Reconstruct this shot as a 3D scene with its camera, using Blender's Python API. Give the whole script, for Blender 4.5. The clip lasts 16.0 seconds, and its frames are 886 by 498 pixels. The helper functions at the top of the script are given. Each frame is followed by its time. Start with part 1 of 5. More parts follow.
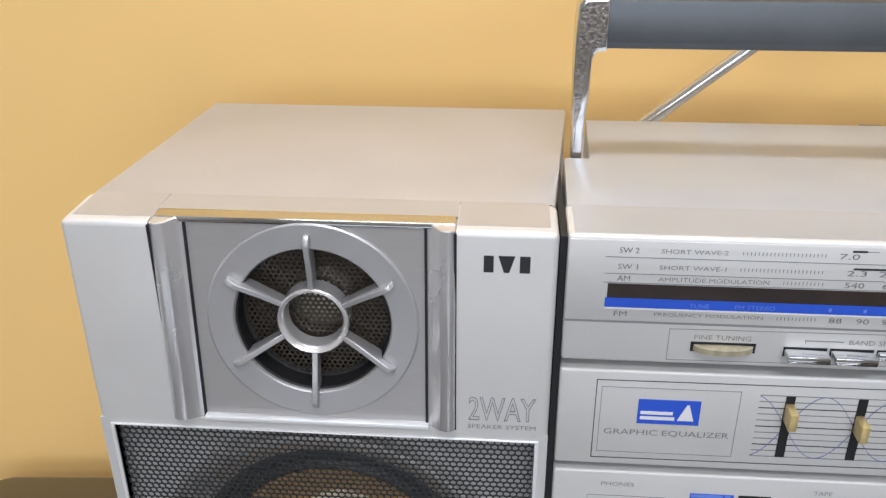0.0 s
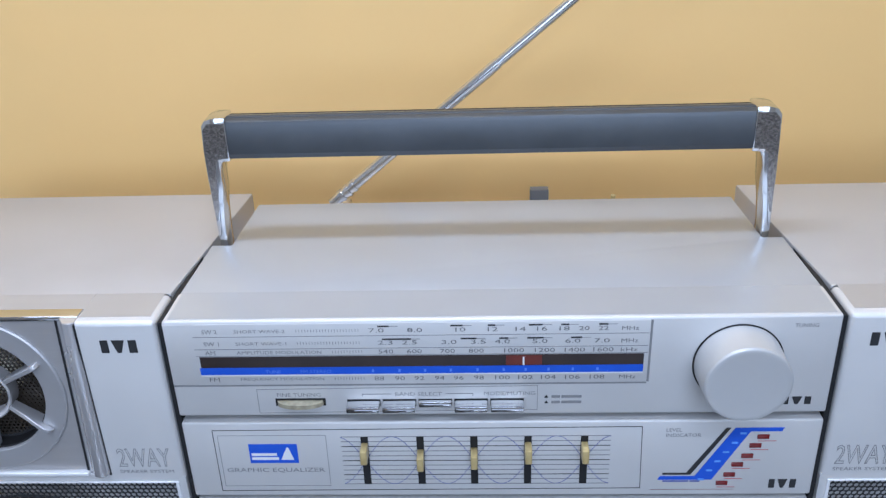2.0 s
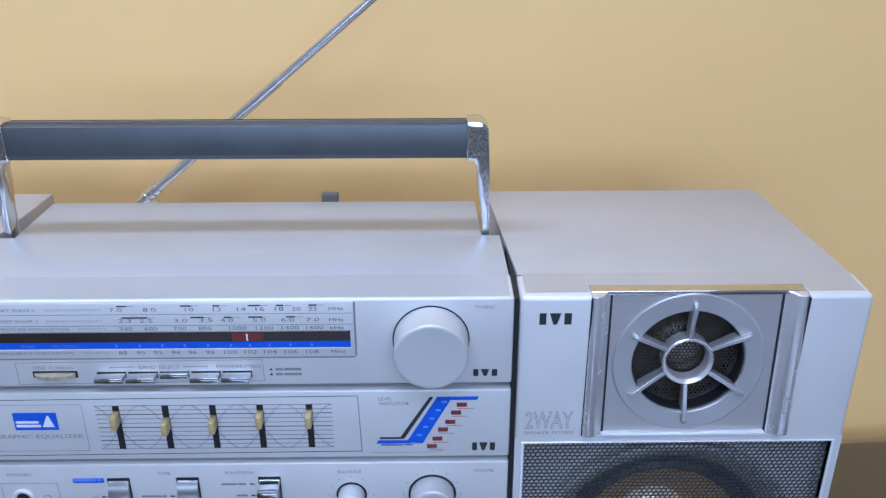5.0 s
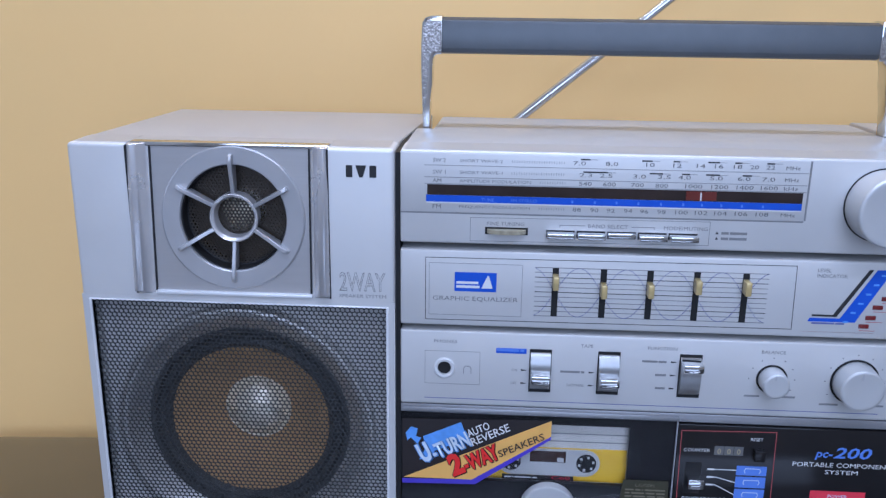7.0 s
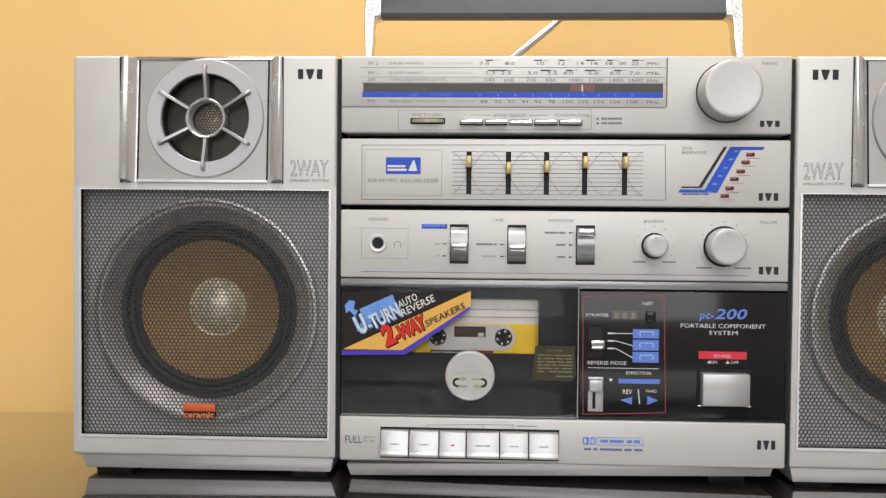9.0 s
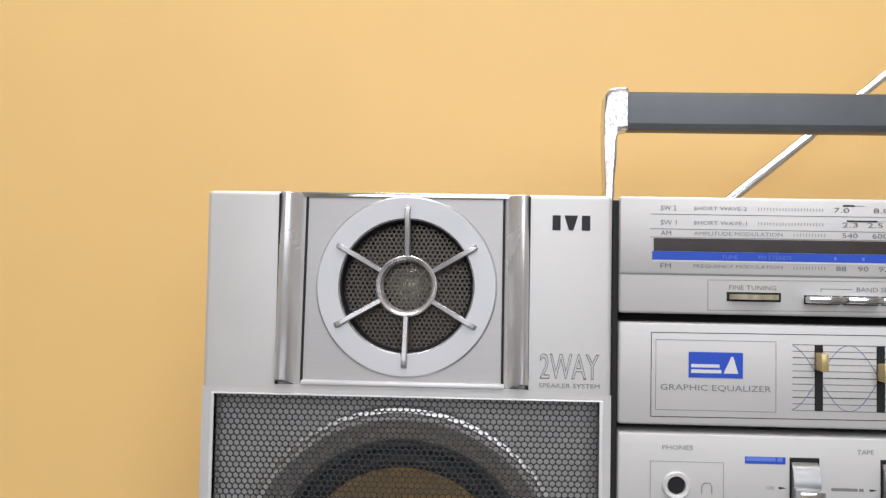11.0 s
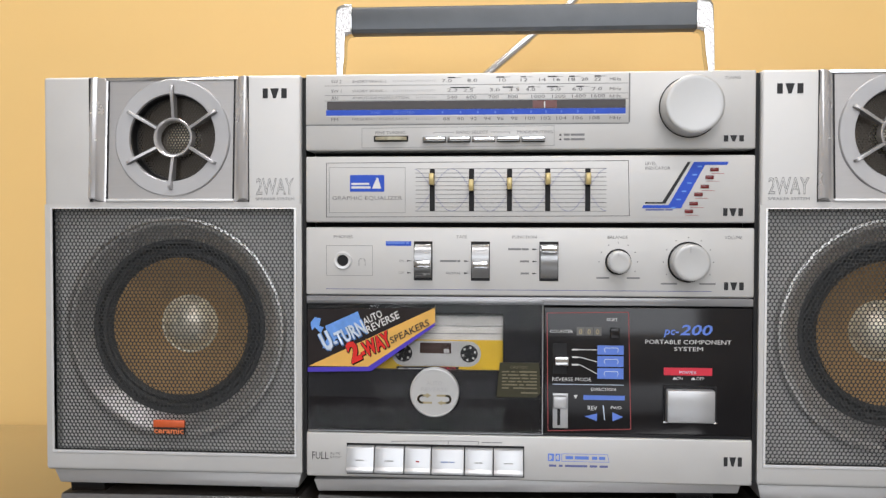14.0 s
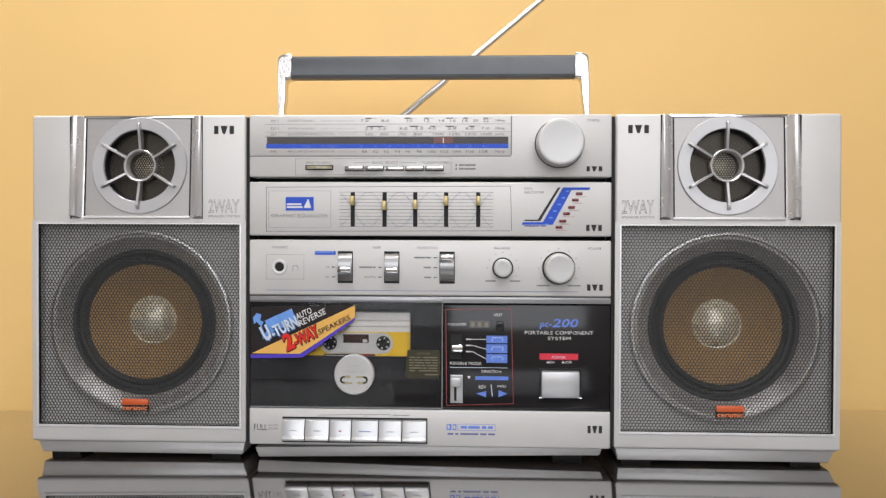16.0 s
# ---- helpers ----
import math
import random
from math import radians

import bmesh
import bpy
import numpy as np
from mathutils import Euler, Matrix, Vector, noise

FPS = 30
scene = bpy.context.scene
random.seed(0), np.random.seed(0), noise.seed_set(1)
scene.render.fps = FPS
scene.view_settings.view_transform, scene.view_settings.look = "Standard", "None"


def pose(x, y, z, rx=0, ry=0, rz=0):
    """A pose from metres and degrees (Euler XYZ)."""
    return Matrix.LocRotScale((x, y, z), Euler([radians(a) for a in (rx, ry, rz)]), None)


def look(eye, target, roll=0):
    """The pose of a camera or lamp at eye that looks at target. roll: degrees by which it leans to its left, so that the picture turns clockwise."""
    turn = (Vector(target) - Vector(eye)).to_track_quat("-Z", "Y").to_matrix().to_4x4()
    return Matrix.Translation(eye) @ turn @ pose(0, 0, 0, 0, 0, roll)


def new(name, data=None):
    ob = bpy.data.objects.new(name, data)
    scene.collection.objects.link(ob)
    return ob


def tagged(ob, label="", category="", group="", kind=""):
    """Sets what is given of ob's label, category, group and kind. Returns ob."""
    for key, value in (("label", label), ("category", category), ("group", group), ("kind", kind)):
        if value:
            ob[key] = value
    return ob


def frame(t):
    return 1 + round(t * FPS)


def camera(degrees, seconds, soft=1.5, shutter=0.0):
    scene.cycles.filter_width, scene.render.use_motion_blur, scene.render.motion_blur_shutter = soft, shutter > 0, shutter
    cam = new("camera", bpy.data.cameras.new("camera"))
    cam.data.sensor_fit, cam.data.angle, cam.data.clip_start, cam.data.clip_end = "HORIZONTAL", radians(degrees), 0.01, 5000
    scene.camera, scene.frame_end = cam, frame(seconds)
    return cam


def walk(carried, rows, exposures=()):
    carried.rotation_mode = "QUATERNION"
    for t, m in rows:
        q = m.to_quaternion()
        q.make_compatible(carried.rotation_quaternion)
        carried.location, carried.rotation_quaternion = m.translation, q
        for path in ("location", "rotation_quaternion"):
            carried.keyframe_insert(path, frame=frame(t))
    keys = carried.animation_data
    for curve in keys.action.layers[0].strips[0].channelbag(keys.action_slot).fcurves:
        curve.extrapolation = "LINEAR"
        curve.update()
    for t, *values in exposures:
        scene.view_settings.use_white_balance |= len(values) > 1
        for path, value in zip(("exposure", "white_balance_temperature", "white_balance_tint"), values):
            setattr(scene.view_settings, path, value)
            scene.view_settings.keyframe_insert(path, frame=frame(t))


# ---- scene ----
cam = camera(53.4, 16.0, 1.35)
PATH = [
    (0, (-0.17, -0.276, 0.409), (-0.309, 1.514, -0.473), -0.2),
    (0.5, (-0.162, -0.286, 0.429), (-0.3, 1.48, -0.5), -1.2),
    (1, (-0.122, -0.31, 0.457), (-0.245, 1.456, -0.472), -2.0),
    (1.5, (-0.07, -0.319, 0.471), (-0.173, 1.451, -0.454), -2.0),
    (2, (-0.007, -0.327, 0.475), (-0.095, 1.465, -0.409), -2.1),
    (2.5, (0.034, -0.344, 0.479), (-0.024, 1.457, -0.387), -1.5),
    (3, (0.081, -0.357, 0.483), (0.055, 1.45, -0.372), -0.9),
    (3.2, (0.102, -0.359, 0.483), (0.093, 1.452, -0.365), -0.6),
    (5.3, (0.062, -0.393, 0.495), (0.069, 1.415, -0.359), -0.1),
    (5.5, (0.027, -0.397, 0.499), (0.021, 1.413, -0.353), -0.1),
    (6, (-0.053, -0.408, 0.508), (-0.105, 1.416, -0.312), 0.1),
    (6.5, (-0.087, -0.421, 0.49), (-0.182, 1.432, -0.256), -0.0),
    (7, (-0.098, -0.459, 0.362), (-0.209, 1.456, -0.206), 0.7),
    (7.5, (-0.091, -0.497, 0.269), (-0.263, 1.464, -0.084), 0.9),
    (8, (-0.08, -0.53, 0.216), (-0.257, 1.455, 0.043), 0.8),
    (8.5, (-0.066, -0.569, 0.19), (-0.19, 1.425, 0.1), 0.7),
    (9, (-0.054, -0.583, 0.168), (-0.142, 1.414, 0.115), 0.5),
    (9.5, (-0.126, -0.519, 0.163), (-0.224, 1.479, 0.142), 0.5),
    (10, (-0.17, -0.462, 0.171), (-0.279, 1.535, 0.155), 0.8),
    (10.2, (-0.185, -0.437, 0.183), (-0.29, 1.56, 0.216), 1.0),
    (12.3, (-0.16, -0.454, 0.226), (-0.28, 1.542, 0.185), 0.6),
    (12.5, (-0.149, -0.476, 0.201), (-0.29, 1.518, 0.155), 0.7),
    (13, (-0.119, -0.523, 0.16), (-0.265, 1.471, 0.131), 0.7),
    (13.5, (-0.073, -0.543, 0.171), (-0.223, 1.451, 0.123), 0.3),
    (14, (-0.012, -0.582, 0.18), (-0.162, 1.411, 0.125), 0.1),
    (14.5, (0.036, -0.617, 0.178), (-0.105, 1.378, 0.141), -0.1),
    (15, (0.051, -0.646, 0.18), (-0.066, 1.35, 0.153), -0.1),
    (15.5, (0.05, -0.696, 0.179), (-0.049, 1.301, 0.166), 0.1),
    (16, (0.042, -0.713, 0.18), (-0.046, 1.285, 0.155), 0.2),
]
LOOKS = [(0.0, -0.2, 6100, 12), (1.0, -0.22, 5800, 13), (2.0, -0.34, 5050, 12), (3.0, -0.37, 4950, 14), (5.5, -0.37, 4650, 16), (6.0, -0.34, 4700, 17), (7.0, -0.45, 4800, 18),
         (7.5, -0.35, 5900, 13), (8.0, -0.2, 6700, 13), (10.2, -0.15, 6900, 12), (12.3, -0.38, 5350, 16), (12.5, -0.38, 5400, 16),
         (13.2, -0.16, 6400, 12), (16.0, -0.14, 6600, 13)]
LAMPS = ((-0.30, 0.00, 20), (0.0, -1.1, 18), (0.5, -2.3, 22))
ADDED_WINDOW = 45
WALL_COLOR = (0.86, 0.57, 0.215)

# the way of the camera across the two stretches between the keyed ones
def glide(rows):
    out = []
    for i, (t, e, g, r) in enumerate(rows):
        out.append((t, e, g, r))
        if i + 1 < len(rows) and rows[i + 1][0] - t > 1.0:
            t1, e1, g1, r1 = rows[i + 1]
            tp, ep, gp, rp = rows[i - 1]
            tn, en, gn, rn = rows[i + 2]
            span = t1 - t
            for f in (0.25, 0.5, 0.75):
                h = (2 * f**3 - 3 * f * f + 1, f**3 - 2 * f * f + f, 3 * f * f - 2 * f**3, f**3 - f * f)

                def mid(a0, a1, ap, an):
                    v0, v1 = (a0 - ap) / (t - tp), (an - a1) / (tn - t1)
                    return h[0] * a0 + h[1] * span * v0 + h[2] * a1 + h[3] * span * v1
                out.append((round(t + f * span, 2), tuple(mid(*q) for q in zip(e, e1, ep, en)),
                            tuple(mid(*q) for q in zip(g, g1, gp, gn)), mid(r, r1, rp, rn)))
    return out


walk(cam, [(t, look(eye, target, roll)) for t, eye, target, roll in glide(PATH)], LOOKS)

# ---- light: a closed room with fluorescent ceiling lamps ----
world = bpy.data.worlds.new("room_air")
world.use_nodes = True
world.node_tree.nodes["Background"].inputs[0].default_value = (0.9, 0.95, 1.0, 1)
world.node_tree.nodes["Background"].inputs[1].default_value = 0.05
scene.world = world


def ceiling_lamp(x, y, z, sx, sy, watts, tint=(0.97, 0.98, 1.0)):
    data = bpy.data.lights.new("ceiling_lamp", "AREA")
    data.shape, data.size, data.size_y, data.energy, data.color = "RECTANGLE", sx, sy, watts, tint
    ob = new("ceiling_lamp", data)
    ob.matrix_world = pose(x, y, z)
    return ob


for lx, ly, watts in LAMPS:
    ceiling_lamp(lx, ly, 1.70, 1.2, 0.16, watts)
# unseen window light added behind the camera to brighten the silver fronts
day = ceiling_lamp(-0.2, -3.3, 0.80, 2.8, 1.05, ADDED_WINDOW, (0.90, 0.95, 1.0))
day.name = "added_daylight"
day.matrix_world = look((-0.2 + 0.30, -3.27, 0.975), (0.0, 0.0, 0.6))

# ---- materials ----
def mat(name, color, rough=0.5, metal=0.0, vary=0.06, scale=40.0, bump=0.0, bump_scale=900.0, coat=0.0, stretch=None, spec=0.5,
        transmission=0.0, rough_vary=0.08, emit=0.0):
    m = bpy.data.materials.new(name)
    m.use_nodes = True
    nt = m.node_tree
    b = nt.nodes["Principled BSDF"]
    b.inputs["Roughness"].default_value = rough
    b.inputs["Metallic"].default_value = metal
    b.inputs["Coat Weight"].default_value = coat
    b.inputs["Coat Roughness"].default_value = 0.05
    b.inputs["Specular IOR Level"].default_value = spec
    b.inputs["Transmission Weight"].default_value = transmission
    if transmission:
        b.inputs["IOR"].default_value = 1.2
    tc = nt.nodes.new("ShaderNodeTexCoord")
    mp = nt.nodes.new("ShaderNodeMapping")
    nt.links.new(tc.outputs["Object"], mp.inputs["Vector"])
    if stretch:
        mp.inputs["Scale"].default_value = stretch
    big = nt.nodes.new("ShaderNodeTexNoise")
    big.inputs["Scale"].default_value, big.inputs["Detail"].default_value = scale, 4
    nt.links.new(mp.outputs[0], big.inputs["Vector"])
    ramp = nt.nodes.new("ShaderNodeMapRange")
    ramp.inputs["From Min"].default_value, ramp.inputs["From Max"].default_value = 0.3, 0.7
    ramp.inputs["To Min"].default_value, ramp.inputs["To Max"].default_value = 1 - vary, 1 + vary
    nt.links.new(big.outputs["Fac"], ramp.inputs["Value"])
    mul = nt.nodes.new("ShaderNodeVectorMath")
    mul.operation = "SCALE"
    mul.inputs[0].default_value = color[:3]
    nt.links.new(ramp.outputs[0], mul.inputs["Scale"])
    nt.links.new(mul.outputs[0], b.inputs["Base Color"])
    rr = nt.nodes.new("ShaderNodeMapRange")
    rr.inputs["From Min"].default_value, rr.inputs["From Max"].default_value = 0.3, 0.7
    rr.inputs["To Min"].default_value, rr.inputs["To Max"].default_value = max(0.0, rough * (1 - rough_vary)), rough * (1 + rough_vary)
    nt.links.new(big.outputs["Fac"], rr.inputs["Value"])
    nt.links.new(rr.outputs[0], b.inputs["Roughness"])
    if bump:
        fine = nt.nodes.new("ShaderNodeTexNoise")
        fine.inputs["Scale"].default_value, fine.inputs["Detail"].default_value = bump_scale, 3
        nt.links.new(mp.outputs[0], fine.inputs["Vector"])
        bp = nt.nodes.new("ShaderNodeBump")
        bp.inputs["Strength"].default_value, bp.inputs["Distance"].default_value = bump, 0.0004
        nt.links.new(fine.outputs["Fac"], bp.inputs["Height"])
        nt.links.new(bp.outputs[0], b.inputs["Normal"])
    if emit:
        b.inputs["Emission Color"].default_value = (*color[:3], 1)
        b.inputs["Emission Strength"].default_value = emit
    return m


SILVER = mat("silver_satin_paint", (0.62, 0.613, 0.60), 0.50, 0.28, 0.025, 30, 0.06, 2600)
# silver paint with the bluish overhead light mixed into its colour
HOUSING = mat("silver_housing_cool_tint", (0.455, 0.472, 0.495), 0.36, 0.35, 0.03, 25, 0.06, 2200)
SILVER_TOP = mat("silver_cabinet_paint", (0.47, 0.462, 0.458), 0.36, 0.4, 0.03, 25, 0.06, 2200)
BRUSHED = mat("brushed_aluminium", (0.41, 0.396, 0.39), 0.40, 0.45, 0.02, 60, rough_vary=0.03, stretch=(0.6, 1, 12))
TURNED = mat("turned_aluminium", (0.43, 0.425, 0.43), 0.36, 0.5, 0.03, 50)
RAIL = mat("satin_metal_rail", (0.68, 0.67, 0.675), 0.26, 0.62, 0.03, 60)
SILL = mat("grey_sill", (0.30, 0.30, 0.31), 0.24, 0.3, 0.04, 40)
WHEEL = mat("cream_wheel", (0.40, 0.36, 0.25), 0.35, 0.2, 0.2, 400)
DRUM = mat("dark_metal_drum", (0.30, 0.30, 0.30), 0.3, 0.8, 0.05, 60)
ORANGE_PALE = mat("orange_letter", (0.85, 0.24, 0.09), 0.4)
BLUE_PALE = mat("pale_blue_print", (0.30, 0.36, 0.55), 0.5)
KEY_PRINT = mat("pale_key_print", (0.46, 0.46, 0.47), 0.5)
CLIP_GREY = mat("grey_clip_plastic", (0.14, 0.14, 0.14), 0.45)
CHROME = mat("polished_chrome", (0.70, 0.705, 0.715), 0.10, 1.0, 0.03, 80, 0.0)
AERIAL = mat("worn_chrome_tube", (0.68, 0.68, 0.685), 0.17, 0.9, 0.02, 30, 0.0, rough_vary=0)
MESH_BROWN = mat("brown_metal_mesh", (0.055, 0.045, 0.034), 0.35, 0.5, 0.1, 80)
PITTED = mat("pitted_chrome", (0.40, 0.38, 0.365), 0.22, 1.0, 0.40, 700, 0.5, 700)
KNOB = mat("knob_silver", (0.54, 0.54, 0.535), 0.4, 0.3, 0.02, 40)
KEY = mat("silver_key_cap", (0.49, 0.495, 0.505), 0.34, 0.5, 0.02, 40)
DARK = mat("dark_plastic_and_gap_shade", (0.02, 0.02, 0.021), 0.55, 0, 0.1, 60, spec=0.2)
BLACK = mat("black_gloss_plastic", (0.016, 0.015, 0.016), 0.12, 0, 0.1, 40, spec=0.3)
BLACK_MATTE = mat("black_matte_plastic", (0.022, 0.022, 0.023), 0.5, 0, 0.1, 40, spec=0.2)
DOOR_GREY = mat("dark_grey_plastic", (0.022, 0.022, 0.024), 0.35, 0, 0.1, 40, spec=0.2)
SMOKE = mat("smoked_acrylic", (0.63, 0.63, 0.635), 0.02, 0, 0.0, 5, transmission=1.0, rough_vary=0)
GRIP = mat("slate_vinyl_grip", (0.075, 0.081, 0.088), 0.33, 0.42, 0.08, 50, 0.15, 1400)
GRILLE = mat("black_perforated_steel", (0.042, 0.043, 0.044), 0.42, 0.2, 0.08, 60)
BAFFLE = mat("grey_baffle", (0.60, 0.59, 0.575), 0.5, 0.1, 0.06, 25)
BAFFLE_RING = mat("silver_woofer_frame", (0.68, 0.66, 0.64), 0.36, 0.7, 0.06, 25)
RUBBER = mat("black_rubber_surround", (0.045, 0.047, 0.048), 0.5, 0, 0.1, 40)
CONE = mat("brown_paper_cone", (0.44, 0.275, 0.12), 0.7, 0, 0.10, 60, 0.3, 700)
DOME = mat("silver_dust_cap", (0.88, 0.82, 0.66), 0.28, 0.35, 0.05, 60)
TWEETER_DEEP = mat("brown_tweeter_well", (0.07, 0.05, 0.035), 0.5, 0, 0.1, 60)
INK = mat("black_print", (0.035, 0.035, 0.037), 0.5, 0, 0.05, 200, spec=0.2)
INK_SOFT = mat("soft_black_print", (0.18, 0.18, 0.183), 0.5, 0, 0.05, 200, spec=0.2)
INK_GREY = mat("grey_print", (0.24, 0.24, 0.245), 0.5, 0, 0.05, 200, spec=0.2)
INK_WHITE = mat("white_print", (0.75, 0.75, 0.75), 0.5, 0, 0.04, 200)
BLUE = mat("blue_print", (0.035, 0.10, 0.58), 0.4, 0, 0.05, 100, spec=0.2)
BLUE_LIGHT = mat("light_blue_print", (0.14, 0.25, 0.72), 0.4, 0, 0.05, 100, spec=0.2)
BLUE_LINE = mat("grey_blue_print", (0.14, 0.16, 0.36), 0.5, 0, 0.05, 100, spec=0.2)
RED = mat("red_print", (0.70, 0.05, 0.08), 0.4, 0, 0.05, 100, spec=0.2)
RED_LINE = mat("dull_red_print", (0.42, 0.09, 0.09), 0.4, 0, 0.05, 100, spec=0.2)
LED_RED = mat("dark_red_lens", (0.16, 0.02, 0.02), 0.2, 0, 0.08, 200)
DIAL_DARK = mat("dial_window", (0.035, 0.025, 0.022), 0.2, 0, 0.25, 30, spec=0.3)
GLOW_RED = mat("red_dial_glow", (0.13, 0.022, 0.014), 0.3, 0, 0.1, 100)
BRASS = mat("cream_slider_cap", (0.55, 0.43, 0.19), 0.3, 0.35, 0.08, 200)
ORANGE = mat("orange_badge", (0.62, 0.11, 0.03), 0.4, 0, 0.06, 150)
YELLOW = mat("yellow_label", (0.75, 0.47, 0.02), 0.5, 0, 0.05, 100)
STICKER_GOLD = mat("gold_sticker", (0.82, 0.47, 0.12), 0.35, 0, 0.05, 100, spec=0.2)
STICKER_BLACK = mat("black_sticker", (0.025, 0.02, 0.02), 0.3, 0, 0.1, 100, spec=0.2)
STICKER_VIOLET = mat("violet_sticker_border", (0.09, 0.06, 0.50), 0.35, 0, 0.05, 100, spec=0.2)
STICKER_SKY = mat("sky_blue_sticker", (0.16, 0.35, 0.80), 0.35, 0, 0.15, 150, spec=0.2)
STICKER_PALE = mat("pale_blue_sticker", (0.62, 0.72, 0.86), 0.35, 0, 0.1, 150)
STICKER_RED = mat("red_sticker", (0.72, 0.035, 0.03), 0.35, 0, 0.06, 100, spec=0.2)
TAPE_GREY = mat("grey_cassette_shell", (0.50, 0.49, 0.47), 0.45, 0, 0.05, 80)
TAPE_CREAM = mat("pale_cassette_shell", (0.60, 0.57, 0.52), 0.45, 0, 0.05, 80)
TAPE_BROWN = mat("brown_tape_window", (0.06, 0.035, 0.03), 0.2, 0, 0.1, 80)
OLIVE = mat("olive_caution_label", (0.055, 0.052, 0.032), 0.35, 0.2, 0.08, 100, spec=0.2)
GILT = mat("gilt_print", (0.42, 0.36, 0.22), 0.4, 0.3, 0.05, 100)
GILT_DIM = mat("dull_gilt_print", (0.19, 0.17, 0.11), 0.4, 0.3, 0.05, 100)
LIGHT_EDGE = mat("pale_edge", (0.72, 0.72, 0.72), 0.35, 0.2, 0.03, 60)
LACQUER = mat("black_lacquer", (0.014, 0.011, 0.009), 0.035, 0, 0.15, 12, coat=1.0, rough_vary=0.3, spec=1.0)
# highlight on the table's bevelled edge, put into the colour
TABLE_EDGE = mat("highlit_table_edge", (0.22, 0.17, 0.12), 0.3, 0, 0.1, 20)
PLASTER = mat("apricot_wall_paint", WALL_COLOR, 0.55, 0, 0.02, 6, 0.15, 260)
ROOM_PAINT = mat("pale_room_paint", (0.50, 0.485, 0.455), 0.7, 0, 0.03, 5, 0.1, 200)
CEILING_PAINT = mat("white_ceiling_paint", (0.78, 0.78, 0.77), 0.8, 0, 0.02, 5)
FLOOR_TILE = mat("grey_floor", (0.16, 0.155, 0.15), 0.4, 0, 0.1, 8, 0.1, 150)

# ---- mesh helpers ----
def finish(bm, smooth=35):
    bmesh.ops.recalc_face_normals(bm, faces=bm.faces)
    me = bpy.data.meshes.new("part")
    bm.to_mesh(me)
    bm.free()
    for p in me.polygons:
        p.use_smooth = True
    me.set_sharp_from_angle(angle=radians(smooth))
    return me


ROOTS = {}


def thing(name, x, y, z, label, category, group=""):
    ob = new(name)
    ob.empty_display_size = 0.02
    ob.matrix_world = pose(x, y, z)
    ROOTS[ob.name] = pose(x, y, z).inverted()
    return tagged(ob, label, category, group)


def part(name, bm, material, parent, label="", smooth=35):
    me = bm if isinstance(bm, bpy.types.Mesh) else finish(bm, smooth)
    me.name = name
    if not me.materials:
        me.materials.append(material)
    ob = new(name, me)
    ob.parent = parent
    if parent is not None and parent.name in ROOTS:
        ob.matrix_parent_inverse = ROOTS[parent.name]
    if label:
        ob["label"] = label
    return ob


def bevel_edges(bm, offset, segs=2, test=None):
    if offset <= 0:
        return bm
    edges = [e for e in bm.edges if len(e.link_faces) == 2 and e.calc_face_angle(0) > 0.5 and (test is None or test(e))]
    bmesh.ops.bevel(bm, geom=edges, offset=offset, segments=segs, profile=0.5, affect="EDGES", clamp_overlap=True)
    return bm


def block(x0, x1, y0, y1, z0, z1, bev=0.0, segs=2, bm=None):
    own = bm is None
    bm = bm or bmesh.new()
    v = [bm.verts.new((x, y, z)) for x in (x0, x1) for y in (y0, y1) for z in (z0, z1)]
    for f in ((0, 1, 3, 2), (4, 6, 7, 5), (0, 4, 5, 1), (2, 3, 7, 6), (0, 2, 6, 4), (1, 5, 7, 3)):
        bm.faces.new([v[i] for i in f])
    if own:
        bmesh.ops.recalc_face_normals(bm, faces=bm.faces)
        bevel_edges(bm, bev, segs)
    return bm


def slab(a, b, y0, y1, bev=0.0, segs=2, bm=None):
    """A block from the corners a and b, (x, z) each, between the depths y0 and y1."""
    return block(min(a[0], b[0]), max(a[0], b[0]), y0, y1, min(a[1], b[1]), max(a[1], b[1]), bev, segs, bm)


def prism(points, y0, y1, bev=0.0, bm=None):
    own = bm is None
    bm = bm or bmesh.new()
    front = [bm.verts.new((x, y0, z)) for x, z in points]
    back = [bm.verts.new((x, y1, z)) for x, z in points]
    bm.faces.new(front)
    bm.faces.new(back[::-1])
    n = len(points)
    for i in range(n):
        bm.faces.new((front[i], back[i], back[(i + 1) % n], front[(i + 1) % n]))
    if own:
        bmesh.ops.recalc_face_normals(bm, faces=bm.faces)
        bevel_edges(bm, bev)
    return bm


def lathe(cx, cz, profile, segs=48, bm=None):
    """A body turned about the axis that runs in depth through (cx, cz); profile: (radius, y)."""
    bm = bm or bmesh.new()
    rings = []
    for r, y in profile:
        if r < 1e-6:
            rings.append([bm.verts.new((cx, y, cz))])
        else:
            rings.append([bm.verts.new((cx + r * math.cos(2 * math.pi * i / segs), y, cz + r * math.sin(2 * math.pi * i / segs)))
                          for i in range(segs)])
    for a, b in zip(rings, rings[1:]):
        for i in range(segs):
            j = (i + 1) % segs
            if len(a) == 1 and len(b) == 1:
                continue
            if len(a) == 1:
                bm.faces.new((a[0], b[i], b[j]))
            elif len(b) == 1:
                bm.faces.new((a[i], a[j], b[0]))
            else:
                bm.faces.new((a[i], a[j], b[j], b[i]))
    return bm


